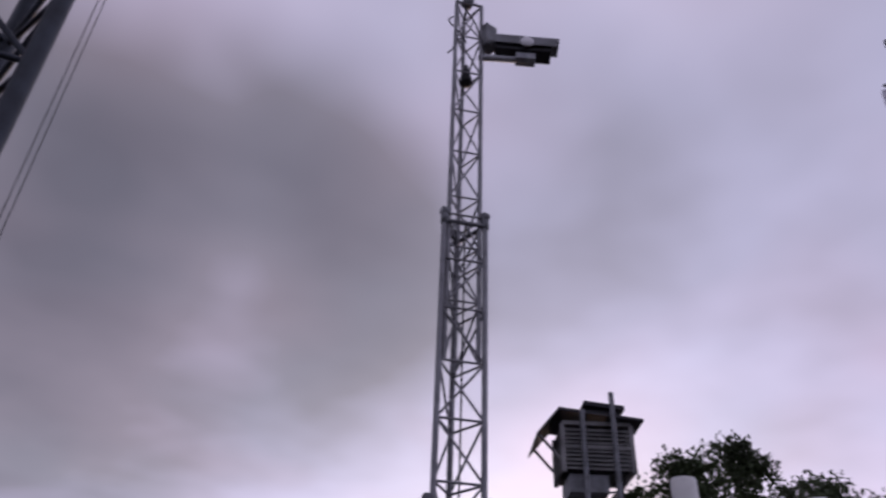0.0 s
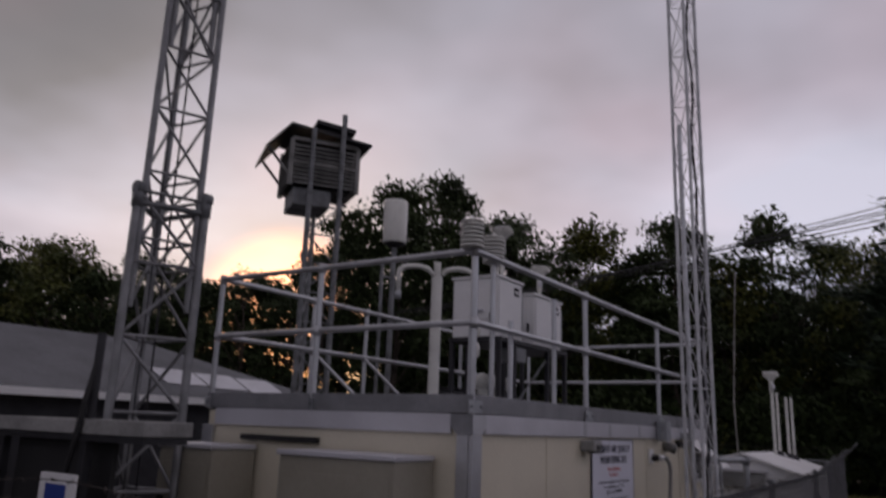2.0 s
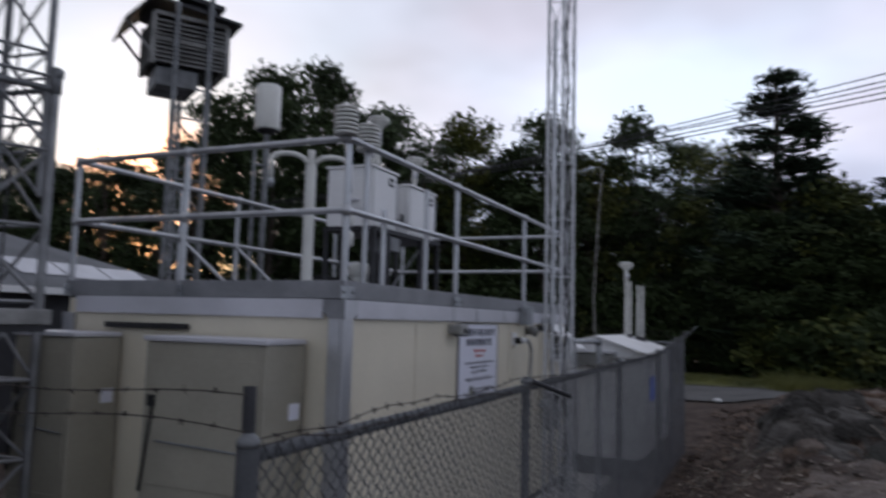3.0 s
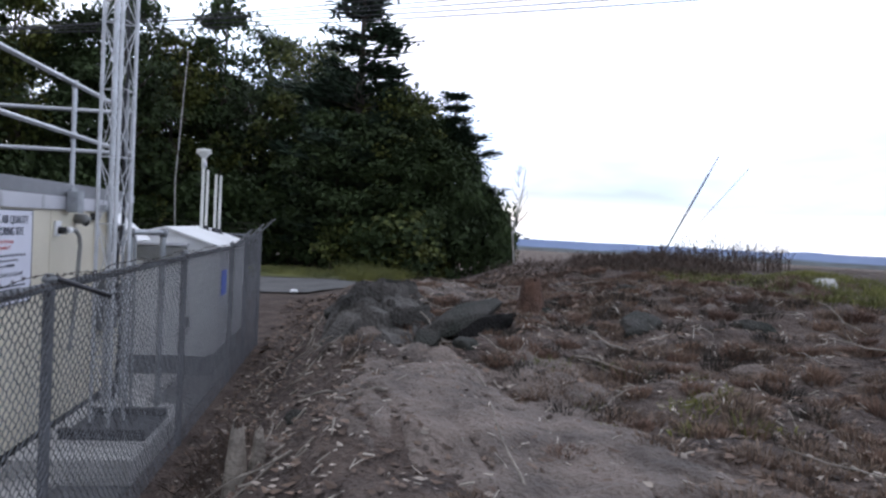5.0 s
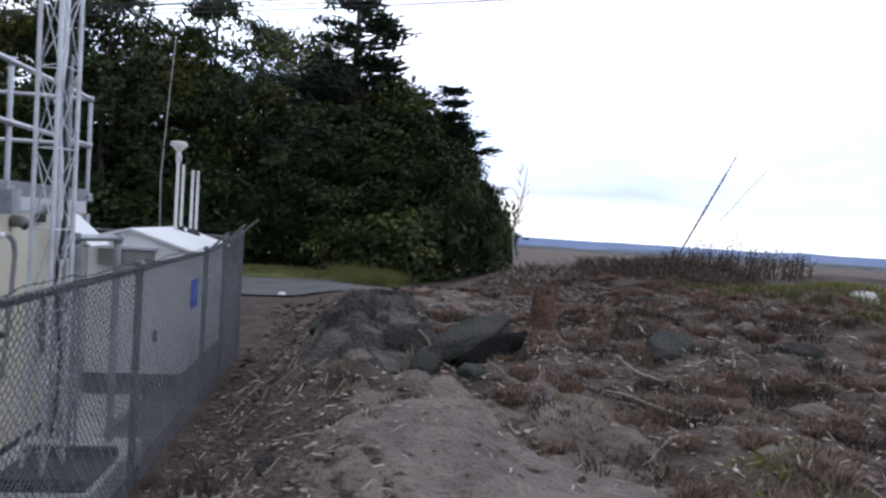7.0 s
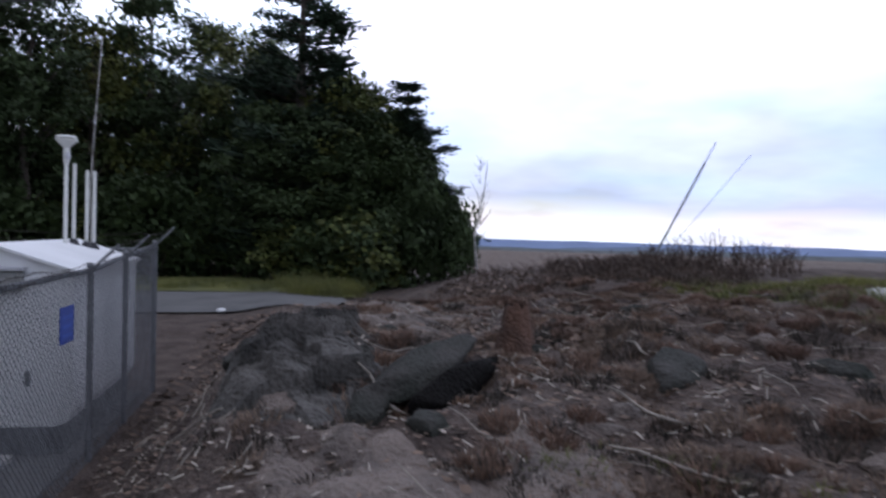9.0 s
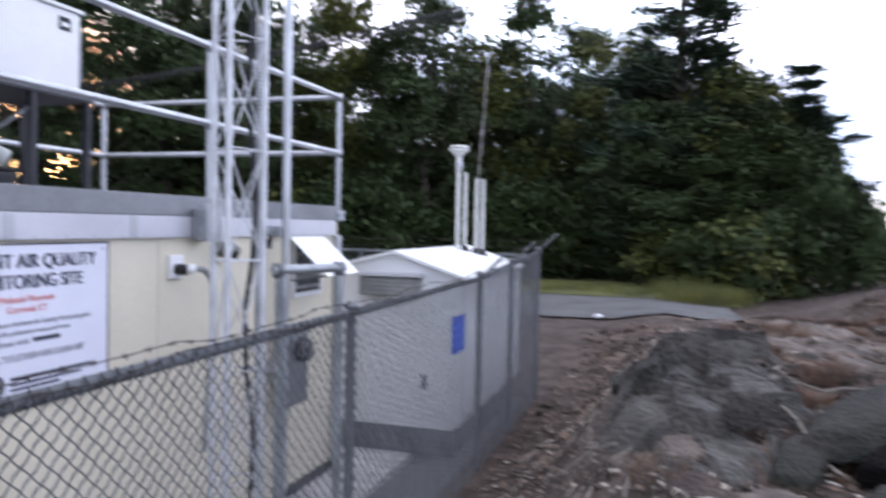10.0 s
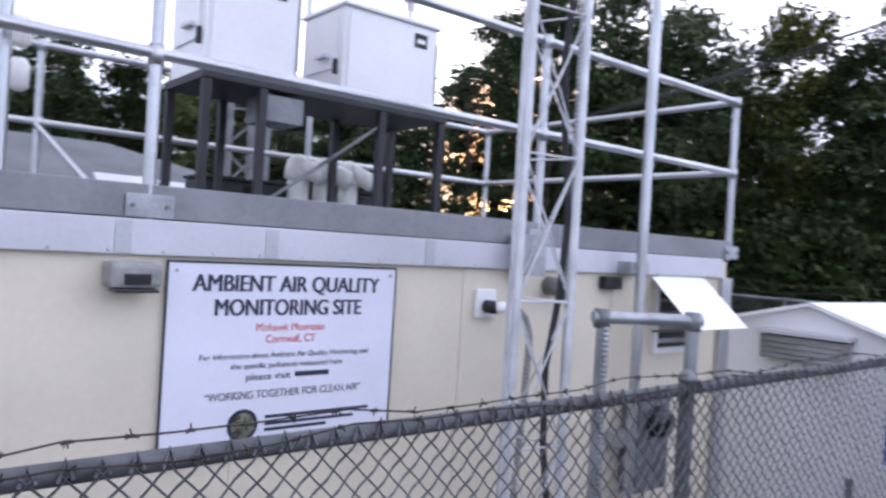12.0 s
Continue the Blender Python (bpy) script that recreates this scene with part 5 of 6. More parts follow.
def build_outcrop():
    """Broken, tilted beds of rock on the slope: risers face the open side, treads dip away."""
    step, x0, x1, y0, y1 = 0.032, 3.7, 9.2, -4.7, -2.2
    nx, ny = int((x1 - x0) / step), int((y1 - y0) / step)
    verts, faces = [], []
    for b in range(ny + 1):
        for a in range(nx + 1):
            x, y = x0 + a * step, y0 + b * step
            w = 0.35 * noise.noise(Vector((x * 0.9, y * 0.9, 2.0))) + 0.12 * noise.noise(Vector((x * 3.1, y * 3.1, 4.0)))
            d = ((x - 6.2 + w) / 2.3) ** 2 + ((y + 3.3 + 0.08 * (x - 6.2) + w) / 0.88) ** 2
            mask = smooth(1.0, 0.35, d)
            p = 0.95 * x + 0.5 * y + w * 1.6
            q = 0.5 * x - 1.3 * y + w * 1.2
            beds = 0.17 * (1 - p % 1.0) + 0.10 * (1 - (q * 1.4) % 1.0) + 0.06 * (1 - (p * 2.7 + q) % 1.0)
            grain = 0.03 * noise.noise(Vector((x * 5, y * 5, 1))) + 0.014 * noise.noise(Vector((x * 14, y * 14, 1)))
            verts.append((x, y, ground_z(x, y) - 0.07 + mask * (beds + grain + 0.04)))
    for b in range(ny):
        for a in range(nx):
            k = b * (nx + 1) + a
            faces.append((k, k + 1, k + nx + 2, k + nx + 1))
    me = bpy.data.meshes.new("rock_outcrop")
    me.from_pydata(verts, [], faces)
    me.materials.append(OUTCROP)
    return tagged(new("rock_outcrop", me), "dark jagged broken ledge with tilted beds on the slope", "rock ledge", kind="structure")


build_outcrop()
rock(5.3, -4.3, 0.9, 0.32, 0.15, ground_z(5.3, -4.3) - 1.23, -41, "dark overhanging slab of rock over a hollow", 6.0, DARKROCK, rough=0.3, tilt=-9)
# this rock is coloured near black to stand for shade under the slab
rock(5.06, -4.52, 0.74, 0.2, 0.25, ground_z(5.06, -4.52) - 1.05, -41, "near-black rock that paints the shade in the hollow below a slab", 16.0, HOLLOWSHADE, rough=0.25, tilt=-9)
rock(4.75, -3.72, 0.4, 0.22, 0.2, 0.04, -35, "dark grey slab leaning on a rock", 7.0, DARKROCK, rough=0.3, tilt=-16)
rock(4.8, -4.62, 0.26, 0.18, 0.12, 0.0, 10, "grey loose slab beside a hollow", 17.0, rough=0.3)
rock(5.4, -3.5, 0.4, 0.22, 0.16, 0.0, 60, "dark broken block of ledge rock", 18.0, DARKROCK, rough=0.4, tilt=18)
rock(6.4, -2.75, 0.4, 0.24, 0.16, 0.02, -30, "dark broken block of ledge rock", 19.0, DARKROCK, rough=0.4)
rock(4.6, -3.1, 0.32, 0.22, 0.14, 0.04, 15, "grey broken block of ledge rock", 22.0, rough=0.4)
rock(3.9, -4.1, 0.22, 0.15, 0.1, 0.03, -20, "small dark block of ledge rock", 23.0, DARKROCK, rough=0.4)
rock(5.1, -6.5, 0.72, 0.36, 0.26, 0.1, -18, "rounded grey boulder half sunk in the grass", 8.0, DARKROCK, rough=0.2)
rock(4.6, -7.7, 0.36, 0.24, 0.18, 0.06, 30, "small dark boulder among dry grass", 9.0, DARKROCK)
rock(7.6, -3.9, 0.6, 0.4, 0.26, 0.12, 40, "grey weathered rock on the knoll", 10.0, rough=0.35)
rock(8.6, -4.6, 0.7, 0.3, 0.2, 0.08, 10, "low flat grey rock on the crest", 11.0, rough=0.3)
rock(7.2, -10.4, 0.4, 0.28, 0.18, 0.05, 0, "pale rounded rock in yellow grass", 12.0, CONC)
for k in range(26):
    a, b = random.uniform(1.5, 10.5), random.uniform(-8.5, -2.3)
    s = random.uniform(0.06, 0.2)
    rock(a, b, s * 1.4, s, s * 0.7, s * 0.2, random.uniform(0, 180), "small loose grey stone on the soil", 20 + k, random.choice((ROCK, DARKROCK)))


def ragged_stump(x, y, r, h, mat, label, seed):
    bm = bmesh.new()
    n, rows = 18, 7
    rings = []
    for j in range(rows):
        t = j / (rows - 1)
        ring = []
        for k in range(n):
            a = 2 * math.pi * k / n
            rr = r * (1.25 - 0.75 * t) * (1 + 0.28 * noise.noise(Vector((math.cos(a) * 1.5, math.sin(a) * 1.5, seed + t))))
            zz = h * t * (1 + (0.38 * noise.noise(Vector((math.cos(a) * 2, math.sin(a) * 2, seed + 9))) if t > 0.4 else 0))
            ring.append(bm.verts.new((rr * math.cos(a), rr * math.sin(a), zz - 0.1)))
        rings.append(ring)
    for a, b in zip(rings, rings[1:]):
        for k in range(n):
            bm.faces.new((a[k], a[(k + 1) % n], b[(k + 1) % n], b[k]))
    bm.faces.new(rings[-1])
    ob = finish("tree_stump", bm, mat, smooth=True)
    ob.location = (x, y, ground_z(x, y))
    return tagged(ob, label, "stump")


ragged_stump(6.0, -5.3, 0.19, 0.56, STUMPM, "rotten red-brown pointed tree stump on the knoll", 1)
ragged_stump(1.68, -2.06, 0.09, 0.52, DEADWOOD, "split grey dead stub beside the fence", 4)
ragged_stump(1.78, -2.2, 0.06, 0.34, DEADWOOD, "short grey broken stub beside the fence", 6)
ragged_stump(3.5, -6.2, 0.06, 0.14, STUMPM, "small dark stub among dry grass", 8)


def stick(x, y, length, turn, lift, r, bend, seed):
    pts = []
    for i in range(6):
        s = length * (i / 5 - 0.5)
        a = radians(turn)
        px, py = x + s * math.cos(a) + bend * math.sin(i * 1.1) * math.sin(a), y + s * math.sin(a) - bend * math.sin(i * 1.1) * math.cos(a)
        pts.append((px, py, ground_z(px, py) + 0.015 + max(0, lift) * i / 5))
    ob = finish("dead_branch", tube_bm(pts, r, 6, None, r * 0.5), DEADWOOD, smooth=True)
    return tagged(ob, "bleached dead branch lying on the soil", "branch", "dead branches")


random.seed(5)
for k in range(70):
    x, y = random.uniform(0.0, 10.0), random.uniform(-9.0, -2.0)
    stick(x, y, random.uniform(0.2, 0.9), random.uniform(0, 180), random.choice((0, 0, 0.05, 0.18)), random.uniform(0.006, 0.018), random.uniform(-0.06, 0.06), k)


def scatter_mesh(name, mat, verts, faces, label, cat):
    me = bpy.data.meshes.new(name)
    me.from_pydata(verts, [], faces)
    me.materials.append(mat)
    return tagged(new(name, me), label, cat, kind="stuff")


def litter(n, seed, mat, size, label, region):
    rnd = random.Random(seed)
    verts, faces = [], []
    for _ in range(n):
        x, y = rnd.uniform(*region[0]), rnd.uniform(*region[1])
        if rnd.random() > 0.35 + 0.9 * noise.noise(Vector((x * 0.8, y * 0.8, seed))) + 0.4:
            continue
        z = ground_z(x, y) + 0.012
        s, a = size * rnd.uniform(0.5, 1.6), rnd.uniform(0, 6.3)
        c, d = math.cos(a) * s, math.sin(a) * s
        t, u = rnd.uniform(-0.5, 0.7) * s, rnd.uniform(-0.4, 0.6) * s
        b = len(verts)
        verts += [(x - c, y - d, z + abs(t) * 0.4), (x + d * 0.5, y - c * 0.5, z + abs(u)), (x + c, y + d, z + abs(t)), (x - d * 0.5, y + c * 0.5, z)]
        faces.append((b, b + 1, b + 2, b + 3))
    return scatter_mesh("leaf_litter", mat, verts, faces, label, "leaf litter")


litter(9000, 1, LITTER, 0.035, "brown fallen leaves strewn over the soil", ((-1.5, 9), (-8.0, -1.3)))
litter(2200, 2, CHIP, 0.028, "pale wood chips strewn over the soil", ((-1.0, 9), (-7.0, -1.3)))
litter(5000, 3, LITTER, 0.06, "brown fallen leaves on the far slope", ((6, 16), (-8.0, -1.3)))


def twigs(n, seed, region):
    rnd = random.Random(seed)
    bm = bmesh.new()
    for _ in range(n):
        x, y = rnd.uniform(*region[0]), rnd.uniform(*region[1])
        L, a = rnd.uniform(0.03, 0.12), rnd.uniform(0, 6.3)
        z = ground_z(x, y) + 0.015
        tube_bm([(x, y, z), (x + L * math.cos(a), y + L * math.sin(a), ground_z(x + L * math.cos(a), y + L * math.sin(a)) + rnd.uniform(0.01, 0.07))], rnd.uniform(0.003, 0.008), 4, bm)
    return tagged(finish("twig_litter", bm, PALEWOOD), "pale broken twigs strewn over the soil", "twigs", kind="stuff")


twigs(900, 6, ((-0.5, 9), (-8.5, -1.5)))


def bare_rock(x, y):
    """True on the smooth pale slab, where little grows."""
    return any(((x - cx) / rx) ** 2 + ((y - cy) / ry) ** 2 < 0.8 for cx, cy, rx, ry, h in LEDGES[:2])


def tufts(name, mat, spots, blades, height, spread, label, cat, seed):
    spots = [p for k, p in enumerate(spots) if k % 7 == 0 or not bare_rock(p[0], p[1])]
    rnd = random.Random(seed)
    verts, faces = [], []
    for x, y, s in spots:
        for _ in range(int(blades * s)):
            a, r = rnd.uniform(0, 6.3), spread * s * math.sqrt(rnd.random())
            px, py = x + r * math.cos(a), y + r * math.sin(a)
            z = ground_z(px, py) - 0.01
            h = height * s * rnd.uniform(0.5, 1.2)
            lean = rnd.uniform(0.4, 1.5) * h
            b = rnd.uniform(0, 6.3)
            lx, ly = math.cos(a) * lean * 0.6 + math.cos(b) * lean * 0.4, math.sin(a) * lean * 0.6 + math.sin(b) * lean * 0.4
            w = 0.003 + 0.003 * rnd.random()
            wx, wy = -math.sin(b) * w, math.cos(b) * w
            k = len(verts)
            verts += [(px - wx, py - wy, z), (px + wx, py + wy, z), (px + lx * 0.45 + wx * 0.7, py + ly * 0.45 + wy * 0.7, z + h * 0.65), (px + lx * 0.45 - wx * 0.7, py + ly * 0.45 - wy * 0.7, z + h * 0.65), (px + lx, py + ly, z + h * 0.85)]
            faces += [(k, k + 1, k + 2, k + 3), (k + 3, k + 2, k + 4)]
    return scatter_mesh(name, mat, verts, faces, label, cat)


rnd = random.Random(11)
spots = []
while len(spots) < 620:
    x, y = rnd.uniform(-1.5, 13), rnd.uniform(-11, -2.9)
    if noise.noise(Vector((x * 0.6, y * 0.6, 40))) + 0.25 * smooth(-3, -5, y) > rnd.uniform(-0.1, 0.35):
        spots.append((x, y, rnd.uniform(0.5, 1.25)))
tufts("dry_grass", GRASS, spots, 170, 0.08, 0.15, "tan and russet dry grass tufts", "grass", 1)
tufts("dry_grass", RUSSET, [(rnd.uniform(0, 12), rnd.uniform(-10, -3.4), rnd.uniform(0.6, 1.3)) for _ in range(260)], 260, 0.1, 0.13, "russet low dry shrubs and grass", "grass", 2)
tufts("green_grass", GREENG, [(rnd.uniform(5, 10), rnd.uniform(-12.0, -8.6), rnd.uniform(0.6, 1.4)) for _ in range(150)] + [(rnd.uniform(1.0, 3.5), rnd.uniform(-6.0, -4.6), rnd.uniform(0.4, 0.9)) for _ in range(22)], 60, 0.13, 0.18, "yellow-green grass patches", "grass", 3)
tufts("green_grass", GREENG, [(rnd.uniform(23.0, 26.5), rnd.uniform(-4.8, -3.0), rnd.uniform(1.6, 3.0)) for _ in range(40)] + [(rnd.uniform(24, 28), rnd.uniform(-4, 14), rnd.uniform(1.0, 1.8)) for _ in range(120)], 70, 0.25, 0.25, "yellow-green weeds along the road", "grass", 4)
peb = tagged(finish("white_stone", lathe_bm([(0.02, 0), (0.11, 0.03), (0.12, 0.09), (0.06, 0.13)], 9), WHITE, smooth=True), "small white painted stone by the road", "stone")
peb.location = (18.0, -1.3, ground_z(18.0, -1.3) - 0.02)


def brush(n, cx, cy, rx, ry, h, label, seed):
    """Leafless stems with a few side twigs and seed heads."""
    r = random.Random(seed)
    bm = bmesh.new()
    for _ in range(n):
        a, q = r.uniform(0, 6.3), math.sqrt(r.random())
        x, y = cx + rx * q * math.cos(a), cy + ry * q * math.sin(a)
        z, hh = ground_z(x, y), h * r.uniform(0.4, 1.0) * (1.15 - 0.6 * q)
        lx, ly = r.uniform(-0.15, 0.15), r.uniform(-0.15, 0.15)
        tube_bm([(x, y, z), (x + lx * 0.4, y + ly * 0.4, z + hh * 0.5), (x + lx, y + ly, z + hh)], 0.008, 3, bm, 0.003)
        for _ in range(3):
            t = r.uniform(0.3, 0.95)
            p = (x + lx * t, y + ly * t, z + hh * t)
            tube_bm([p, (p[0] + r.uniform(-0.14, 0.14), p[1] + r.uniform(-0.14, 0.14), p[2] + r.uniform(0.03, 0.16))], 0.004, 3, bm, 0.006)
    return tagged(finish("brush", bm, BRUSH), label, "brush", kind="stuff")


brush(260, 12.8, -11.6, 1.5, 1.6, 0.85, "tall leafless brown weeds on the crest", 1)
brush(950, 12.4, -9.6, 3.2, 1.6, 0.34, "low leafless brown scrub on the crest", 2)
brush(160, 13.0, -7.0, 3.0, 1.2, 0.25, "low brown scrub at the edge of the knoll", 3)
brush(120, 2.2, -1.75, 1.6, 0.25, 0.12, "thin brown weeds along the fence foot", 4)

gw = empty("guy_wire", (13.4, -10.7, 2.0), "slanted guy wire with a dark plastic guard", "guy wire")
g0, gd = Vector((13.4, -10.15, 1.45)), Vector((-0.42, -0.86, 2.0)).normalized()
rod("guard", g0 + gd * 0.2, g0 + gd * 2.75, 0.022, OLDGALV, gw, 8)
rod("wire", g0, g0 + gd * 3.2, 0.012, GALV, gw, 6)
rod("wire", g0 + Vector((0.1, -0.05, 0)), g0 + Vector((0.1, -0.05, 0)) + Vector((-0.5, -1.5, 2.0)).normalized() * 3.4, 0.006, GALV, gw, 6)

tufts("low_shrub", SHRUBM, [(rnd.uniform(0.5, 11), rnd.uniform(-9.5, -2.6), rnd.uniform(0.5, 1.3)) for _ in range(130)], 120, 0.10, 0.16, "low dark heathy shrubs on the knoll", "shrub", 7)

# ---- overhead lines ----
for k, (dx, z0, z1) in enumerate(((0, 7.35, 8.25), (0.25, 7.45, 8.5), (0.5, 7.55, 8.75), (0.1, 7.2, 8.95), (0.35, 7.1, 9.35))):
    a, b = (23.0 + dx, 20.0, z0), (9.6 + dx, -17.5, z1)
    ob = empty("overhead_line", (16, 1, 7.5), "dark overhead utility cable", "cable", "overhead lines")
    part("cable", tube_bm(arc(a, b, -0.55, 30), 0.017, 5), DARK, ob)


# ---- woods ----
def crown(rnd, clumps, leaves, size, leaf):
    """Leaf faces in ragged clumps: verts, faces, and the clump centres."""
    verts, faces, centres = [], [], []
    for _ in range(clumps):
        # narrower at the top, uneven outline
        t = rnd.random() ** 0.8
        rad = size[0] * (0.35 + 0.75 * math.sin(math.pi * min(1, 0.12 + 0.86 * t))) * rnd.uniform(0.25, 1.05)
        a = rnd.uniform(0, 6.3)
        centres.append((rad * math.cos(a), rad * math.sin(a), size[1] + (size[2] - size[1]) * t))
    for cx, cy, cz in centres:
        cr = rnd.uniform(0.35, 0.85)
        for _ in range(int(leaves * cr * 1.3)):
            v = Vector((rnd.gauss(0, 1), rnd.gauss(0, 1), rnd.gauss(0, 0.6)))
            v = v.normalized() * cr * rnd.random() ** 0.45
            c = Vector((cx, cy, cz)) + Vector((v.x, v.y, v.z * 0.95))
            s = leaf * rnd.uniform(0.6, 1.4)
            p = Vector((rnd.uniform(-1, 1), rnd.uniform(-1, 1), rnd.uniform(-1, 1))).normalized() * s
            q = p.orthogonal().normalized() * s * 0.6
            k = len(verts)
            verts += [tuple(c - p), tuple(c + q), tuple(c + p), tuple(c - q)]
            faces.append((k, k + 1, k + 2, k + 3))
    return verts, faces, centres


def broadleaf(seed, height, width, clumps, leaves, mat, bare, label, trunk_mat=None):
    rnd = random.Random(seed)
    ob = empty("broadleaf_tree", (0, 0, 0), label, "tree", "woodland trees")
    verts, faces, centres = crown(rnd, clumps, leaves, (width, height * bare, height), 0.09)
    me = bpy.data.meshes.new("crown")
    me.from_pydata(verts, [], faces)
    me.materials.append(mat)
    c = new("crown", me)
    c.parent = ob
    pts = [(0.12 * math.sin(i * 0.9 + seed), 0.12 * math.cos(i * 1.1 + seed), height * 0.93 * i / 7 - 0.3) for i in range(8)]
    part("trunk", tube_bm(pts, 0.17, 8, None, 0.03), trunk_mat or BARK, ob, smooth=True)
    for cx, cy, cz in centres[:: max(1, clumps // 14)]:
        z0 = max(height * bare * 0.6, cz - 0.5 * math.hypot(cx, cy) - 0.6)
        part("limb", tube_bm([(0, 0, z0), (cx * 0.5, cy * 0.5, (z0 + cz) / 2 + 0.1), (cx, cy, cz)], 0.045, 5, None, 0.012), trunk_mat or BARK, ob)
    return ob


def pine(seed, height, width, label):
    rnd = random.Random(seed)
    ob = empty("pine_tree", (0, 0, 0), label, "tree", "pines")
    part("trunk", tube_bm([(0, 0, -0.3), (0.05, 0, height * 0.5), (0, 0.04, height)], 0.2, 8, None, 0.02), BARK, ob, smooth=True)
    verts, faces = [], []
    bm = bmesh.new()
    z = height * 0.12
    while z < height - 0.1:
        t = z / height
        reach = width * (1 - t) ** 0.82 * rnd.uniform(0.5, 1.3) + 0.08
        for k in range(rnd.randint(5, 7)):
            a = rnd.uniform(0, 6.3)
            L = reach * rnd.uniform(0.55, 1.1)
            rise = rnd.uniform(0.1, 0.45) * L
            tip = Vector((L * math.cos(a), L * math.sin(a), z + rise))
            tube_bm([(0, 0, z), tuple(tip * 0.55 + Vector((0, 0, z * 0.45 - 0.02))), tuple(tip)], 0.03, 4, bm, 0.006)
            n = int(30 + 85 * L)
            for _ in range(n):
                s = rnd.random() ** 0.38
                c = Vector((0, 0, z)).lerp(tip, 0.12 + 0.92 * s) + Vector((rnd.gauss(0, 0.15), rnd.gauss(0, 0.15), rnd.gauss(0.03, 0.09)))
                p = Vector((rnd.uniform(-1, 1) + math.cos(a), rnd.uniform(-1, 1) + math.sin(a), rnd.uniform(-0.2, 0.9))).normalized() * rnd.uniform(0.08, 0.19)
                q = p.orthogonal().normalized() * 0.035
                k2 = len(verts)
                verts += [tuple(c - p), tuple(c + q), tuple(c + p), tuple(c - q)]
                faces.append((k2, k2 + 1, k2 + 2, k2 + 3))
        z += rnd.uniform(0.5, 0.95) * (1 - 0.35 * t)
    part("boughwood", bm, BARK, ob)["kind"] = "stuff"
    me = bpy.data.meshes.new("needles")
    me.from_pydata(verts, [], faces)
    me.materials.append(NEEDLE)
    c = new("needles", me)
    c.parent = ob
    return ob


def put(source, x, y, z, turn, scale):
    ob = copy_thing(source, pose(x, y, z, 0, 0, turn) @ Matrix.Diagonal((scale[0], scale[0], scale[1], 1)))
    return ob


LAB = "dense broadleaf tree at the edge of the woods"
kinds = [broadleaf(1, 9.0, 2.1, 95, 150, LEAF, 0.2, LAB), broadleaf(2, 9.0, 1.8, 85, 150, LEAF, 0.26, LAB),
         broadleaf(3, 9.0, 2.2, 90, 140, LEAFY, 0.2, "broadleaf tree turning yellow at the edge of the woods"), broadleaf(4, 9.0, 1.8, 52, 110, LEAF, 0.35, "thin-crowned broadleaf tree at the edge of the woods")]
pines = [pine(1, 9.0, 2.3, "tall dark green pine at the edge of the woods"), pine(2, 9.0, 1.8, "slender dark green pine at the edge of the woods")]


def shrub(seed, mat, label):
    """A leafy bush that reaches down to the ground."""
    rnd = random.Random(seed)
    ob = empty("woodland_bush", (0, 0, 0), label, "bush", "woodland bushes")
    verts, faces, centres = crown(rnd, 46, 105, (1.7, 0.1, 2.7), 0.11)
    me = bpy.data.meshes.new("leaves")
    me.from_pydata(verts, [], faces)
    me.materials.append(mat)
    new("leaves", me).parent = ob
    for cx, cy, cz in centres[::9]:
        part("stem", tube_bm([(cx * 0.2, cy * 0.2, -0.1), (cx * 0.7, cy * 0.7, cz * 0.6), (cx, cy, cz)], 0.03, 4, None, 0.008), BARK, ob)
    return ob


bushes = [shrub(41, LEAF, "dense dark green bush at the foot of the woods"), shrub(42, LEAFY, "yellowing bush at the foot of the woods")]
EYE = (-4.4, -2.7, 2.35)


def plant(source, bearing, elevation, dist, turn, fat=1.0, tall=9.0):
    """A tree whose top stands at that elevation, seen from the path's start."""
    a, dist, fat = radians(bearing), 1.3 * dist, 1.25 * fat
    x, y = EYE[0] + dist * math.cos(a), EYE[1] + dist * math.sin(a)
    h = EYE[2] + dist * math.tan(radians(elevation)) - 0.1
    z = ground_z(x, y) - 0.05
    return put(source, x, y, z, turn, (fat * (0.75 + 0.25 * (h - z) / tall), (h - z) / tall))


random.seed(21)
front = ((80, 12), (76, 11), (71, 12), (66.5, 11), (61.8, 11.4), (58.5, 9.7), (55.8, 11.0), (51.5, 9.4), (48.8, 10.8), (44.3, 11.5), (41.3, 15.6), (37.3, 17.6),
         (33.7, 18.4), (31, 14.4), (28.5, 15.8), (25.5, 13.6), (22.5, 15.2), (18.8, 13.0), (16.2, 15.2), (12.7, 12.4), (9.3, 15.4), (6.3, 13.4), (3.4, 13.0), (1.2, 11.5))
for k, (b, e) in enumerate(front):
    thin = 41.5 < b < 54
    src = kinds[3] if thin else kinds[(k * 7 + 1) % 3 if k % 5 else 3]
    plant(src, b, e, random.uniform(28, 32), random.uniform(0, 360), 0.95 if not thin else 0.8)
for k in range(22):
    b = 80 - 80 * k / 21 + random.uniform(-1, 1)
    if 42 < b < 53:
        continue
    plant(kinds[k % 2], b, random.uniform(8.5, 11.0), random.uniform(34, 39), random.uniform(0, 360), 1.3)
for b, e in ((53.0, 9.0), (50.2, 9.6), (47.4, 10.4), (46.0, 10.0), (43.0, 12.5), (41.8, 13.5), (49.5, 8.5), (45.2, 9.0)):
    plant(kinds[3], b, e, random.uniform(29, 34), b * 33, 0.9)
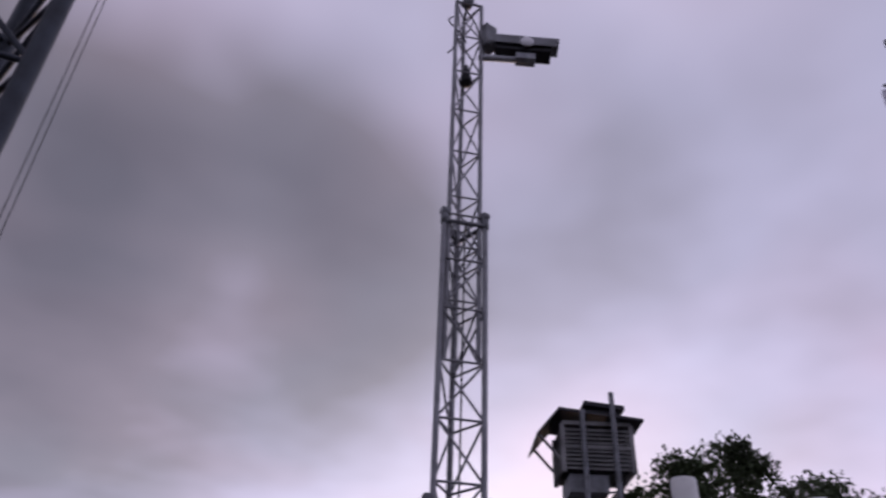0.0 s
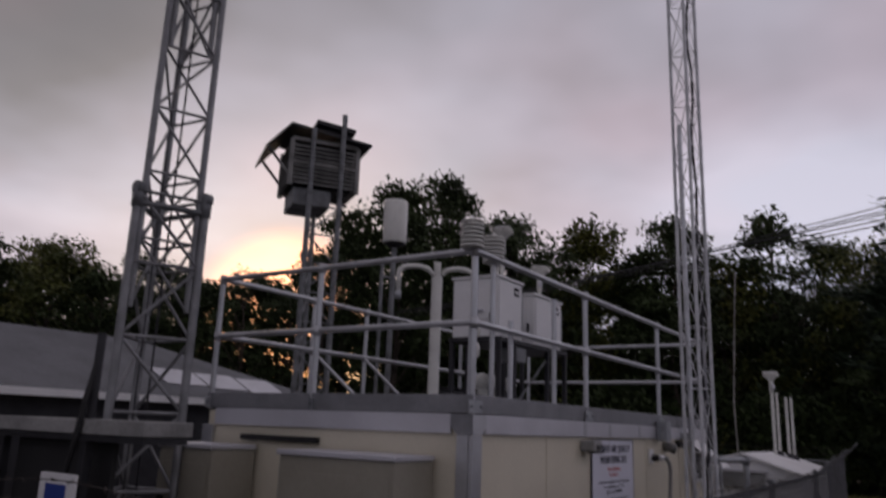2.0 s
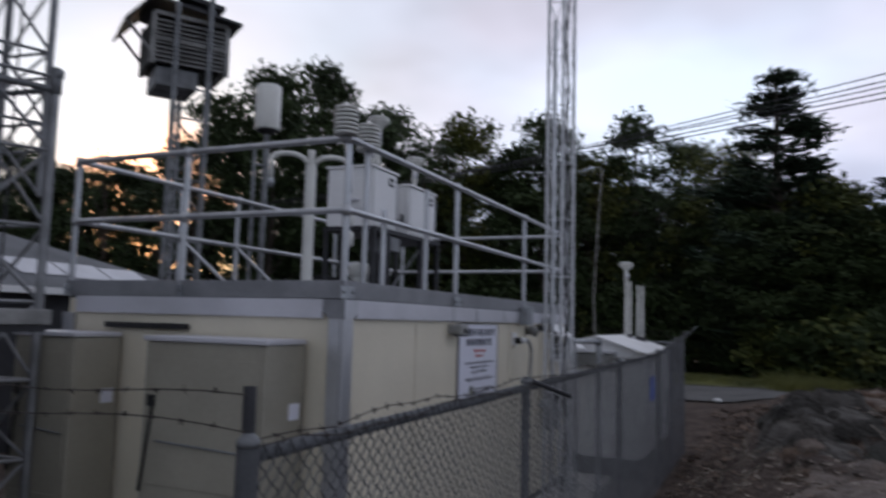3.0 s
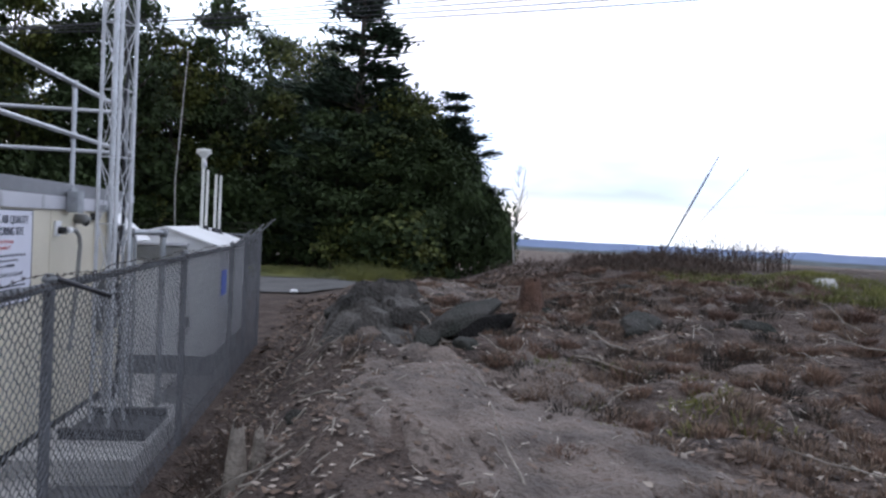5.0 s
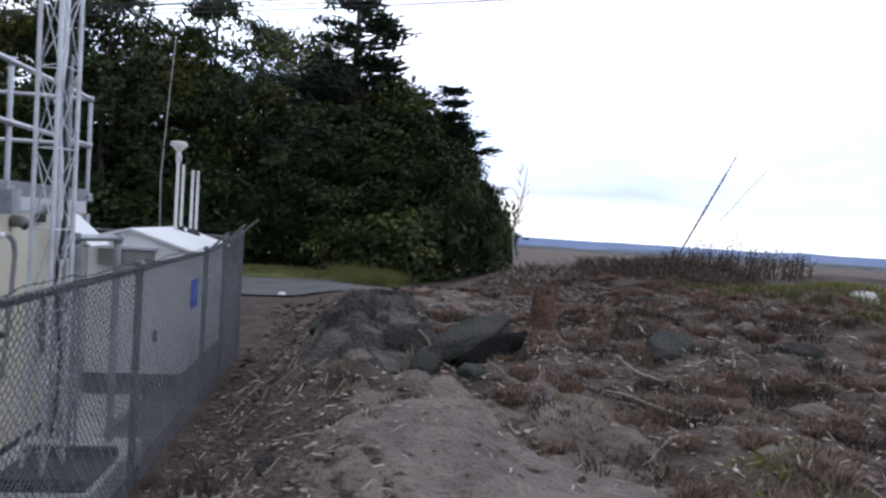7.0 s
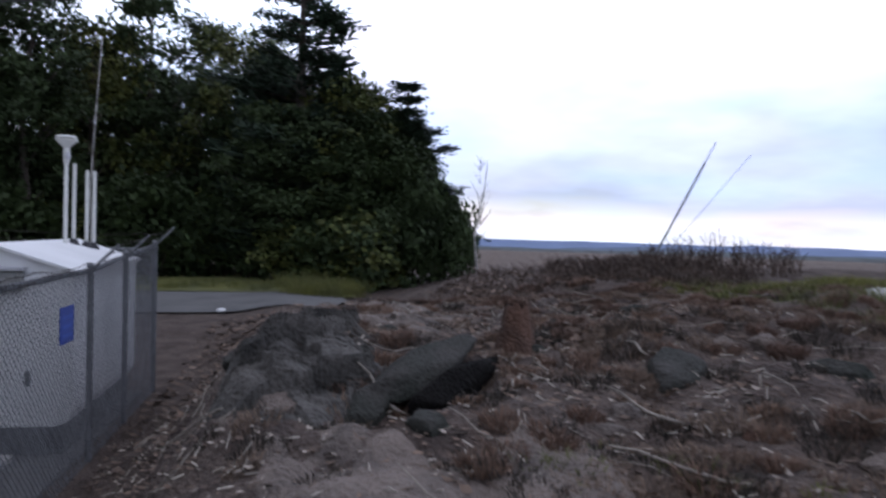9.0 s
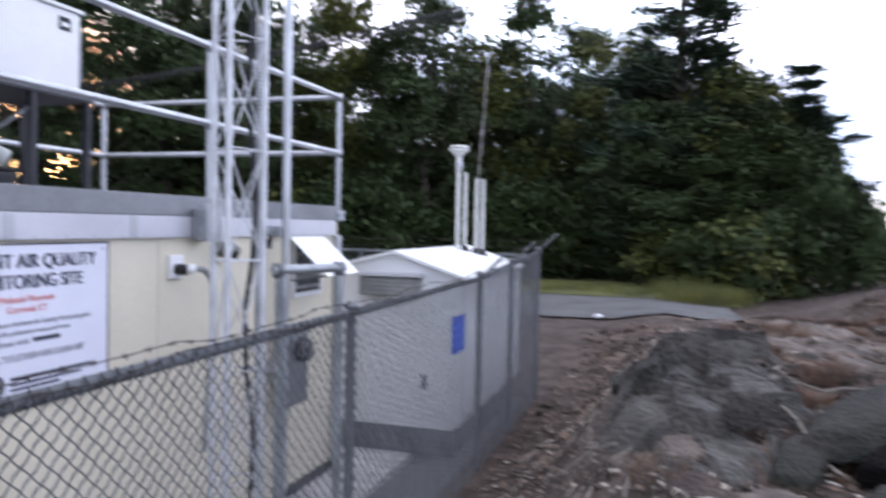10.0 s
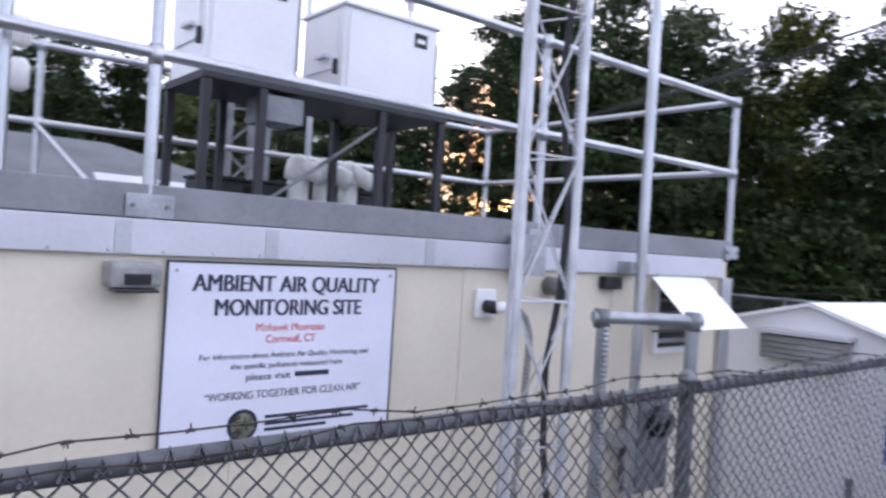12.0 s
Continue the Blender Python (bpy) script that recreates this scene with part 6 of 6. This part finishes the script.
# low growth in front and below
for k in range(40):
    b = 80 - 84 * k / 39 + random.uniform(-0.8, 0.8)
    plant(bushes[1 if k % 4 == 2 else 0], b, random.uniform(0.5, 3.5) if not 40 < b < 53 else 1.0, random.uniform(27, 29.5), random.uniform(0, 360), 1.15, 2.9)
for k in range(26):
    b = 80 - 84 * k / 25 + random.uniform(-0.8, 0.8)
    plant(bushes[0], b, random.uniform(3.0, 5.0) if not 40 < b < 53 else 2.2, random.uniform(31, 34), random.uniform(0, 360), 1.5, 2.9)
# the pines and the end of the wood
plant(pines[0], -0.7, 17.9, 27.0, 40, 1.65)
plant(pines[1], -7.8, 10.3, 27.0, 120, 1.3)
plant(pines[0], 2.4, 10.8, 27.0, 200, 0.9)
for b, e, d, f in ((-3.0, 10.2, 27, 1.0), (-4.8, 9.4, 27.5, 0.9), (-5.6, 7.6, 26.2, 0.9), (-1.0, 8.0, 26, 1.0), (-3.6, 6.4, 25.6, 1.0), (0.8, 8, 25.8, 1.0), (-7.4, 5.6, 26.5, 0.75), (-6.6, 8.2, 27.5, 0.8), (-5.0, 8.0, 26.4, 0.9)):
    plant(kinds[0] if e < 10 else kinds[2], b, e, d, b * 50, f)
for b, e, d, f, src in ((-10.6, 2.6, 25.5, 0.5, 0), (-9.6, 4.0, 25.8, 0.6, 0), (-8.2, 2.4, 25, 0.7, 0), (-6.5, 1.8, 24.8, 0.8, 0), (-4.6, 1.2, 24.6, 0.9, 1), (-2.4, 1.0, 24.8, 0.9, 0), (-0.4, 0.6, 25, 0.8, 1), (-11.8, 0.6, 25, 0.35, 0)):
    plant(bushes[src], b, e, d, b * 70, f, 2.9)
for i, src in enumerate(kinds + pines + bushes):
    a = radians(84 + 6 * i)
    src.matrix_basis = pose(EYE[0] + 33 * math.cos(a), EYE[1] + 33 * math.sin(a), -0.1, 0, 0, 30 * i)

put(pines[1], 12.4, -18.2, ground_z(12.4, -18.2) - 0.1, 80, (0.8, 0.95))

# pale thin trunks
for x, y, h, lab in ((20.6, -8.4, 3.6, "small leafless birch with a white trunk"), (28.0, 4.3, 9.0, "pale dead birch trunk in front of the woods")):
    z = ground_z(x, y) - 0.1
    bt = empty("birch_tree", (x, y, z), lab, "tree")
    part("trunk", tube_bm([(x, y, z), (x + 0.1, y + 0.12, z + h * 0.4), (x - 0.05, y - 0.1, z + h * 0.75), (x + 0.05, y - 0.22, z + h)], 0.036, 6, None, 0.012), BIRCH, bt, smooth=True)
    r = random.Random(int(h * 10))
    for k in range(26):
        t = r.uniform(0.35, 1.0)
        a, L = r.uniform(0, 6.3), r.uniform(0.25, 0.75) * (1.3 - t)
        p = Vector((x, y, z + h * t))
        part("twig", tube_bm([p, p + Vector((L * math.cos(a), L * math.sin(a), L * 1.3))], 0.012, 4, None, 0.004), BRUSH, bt)
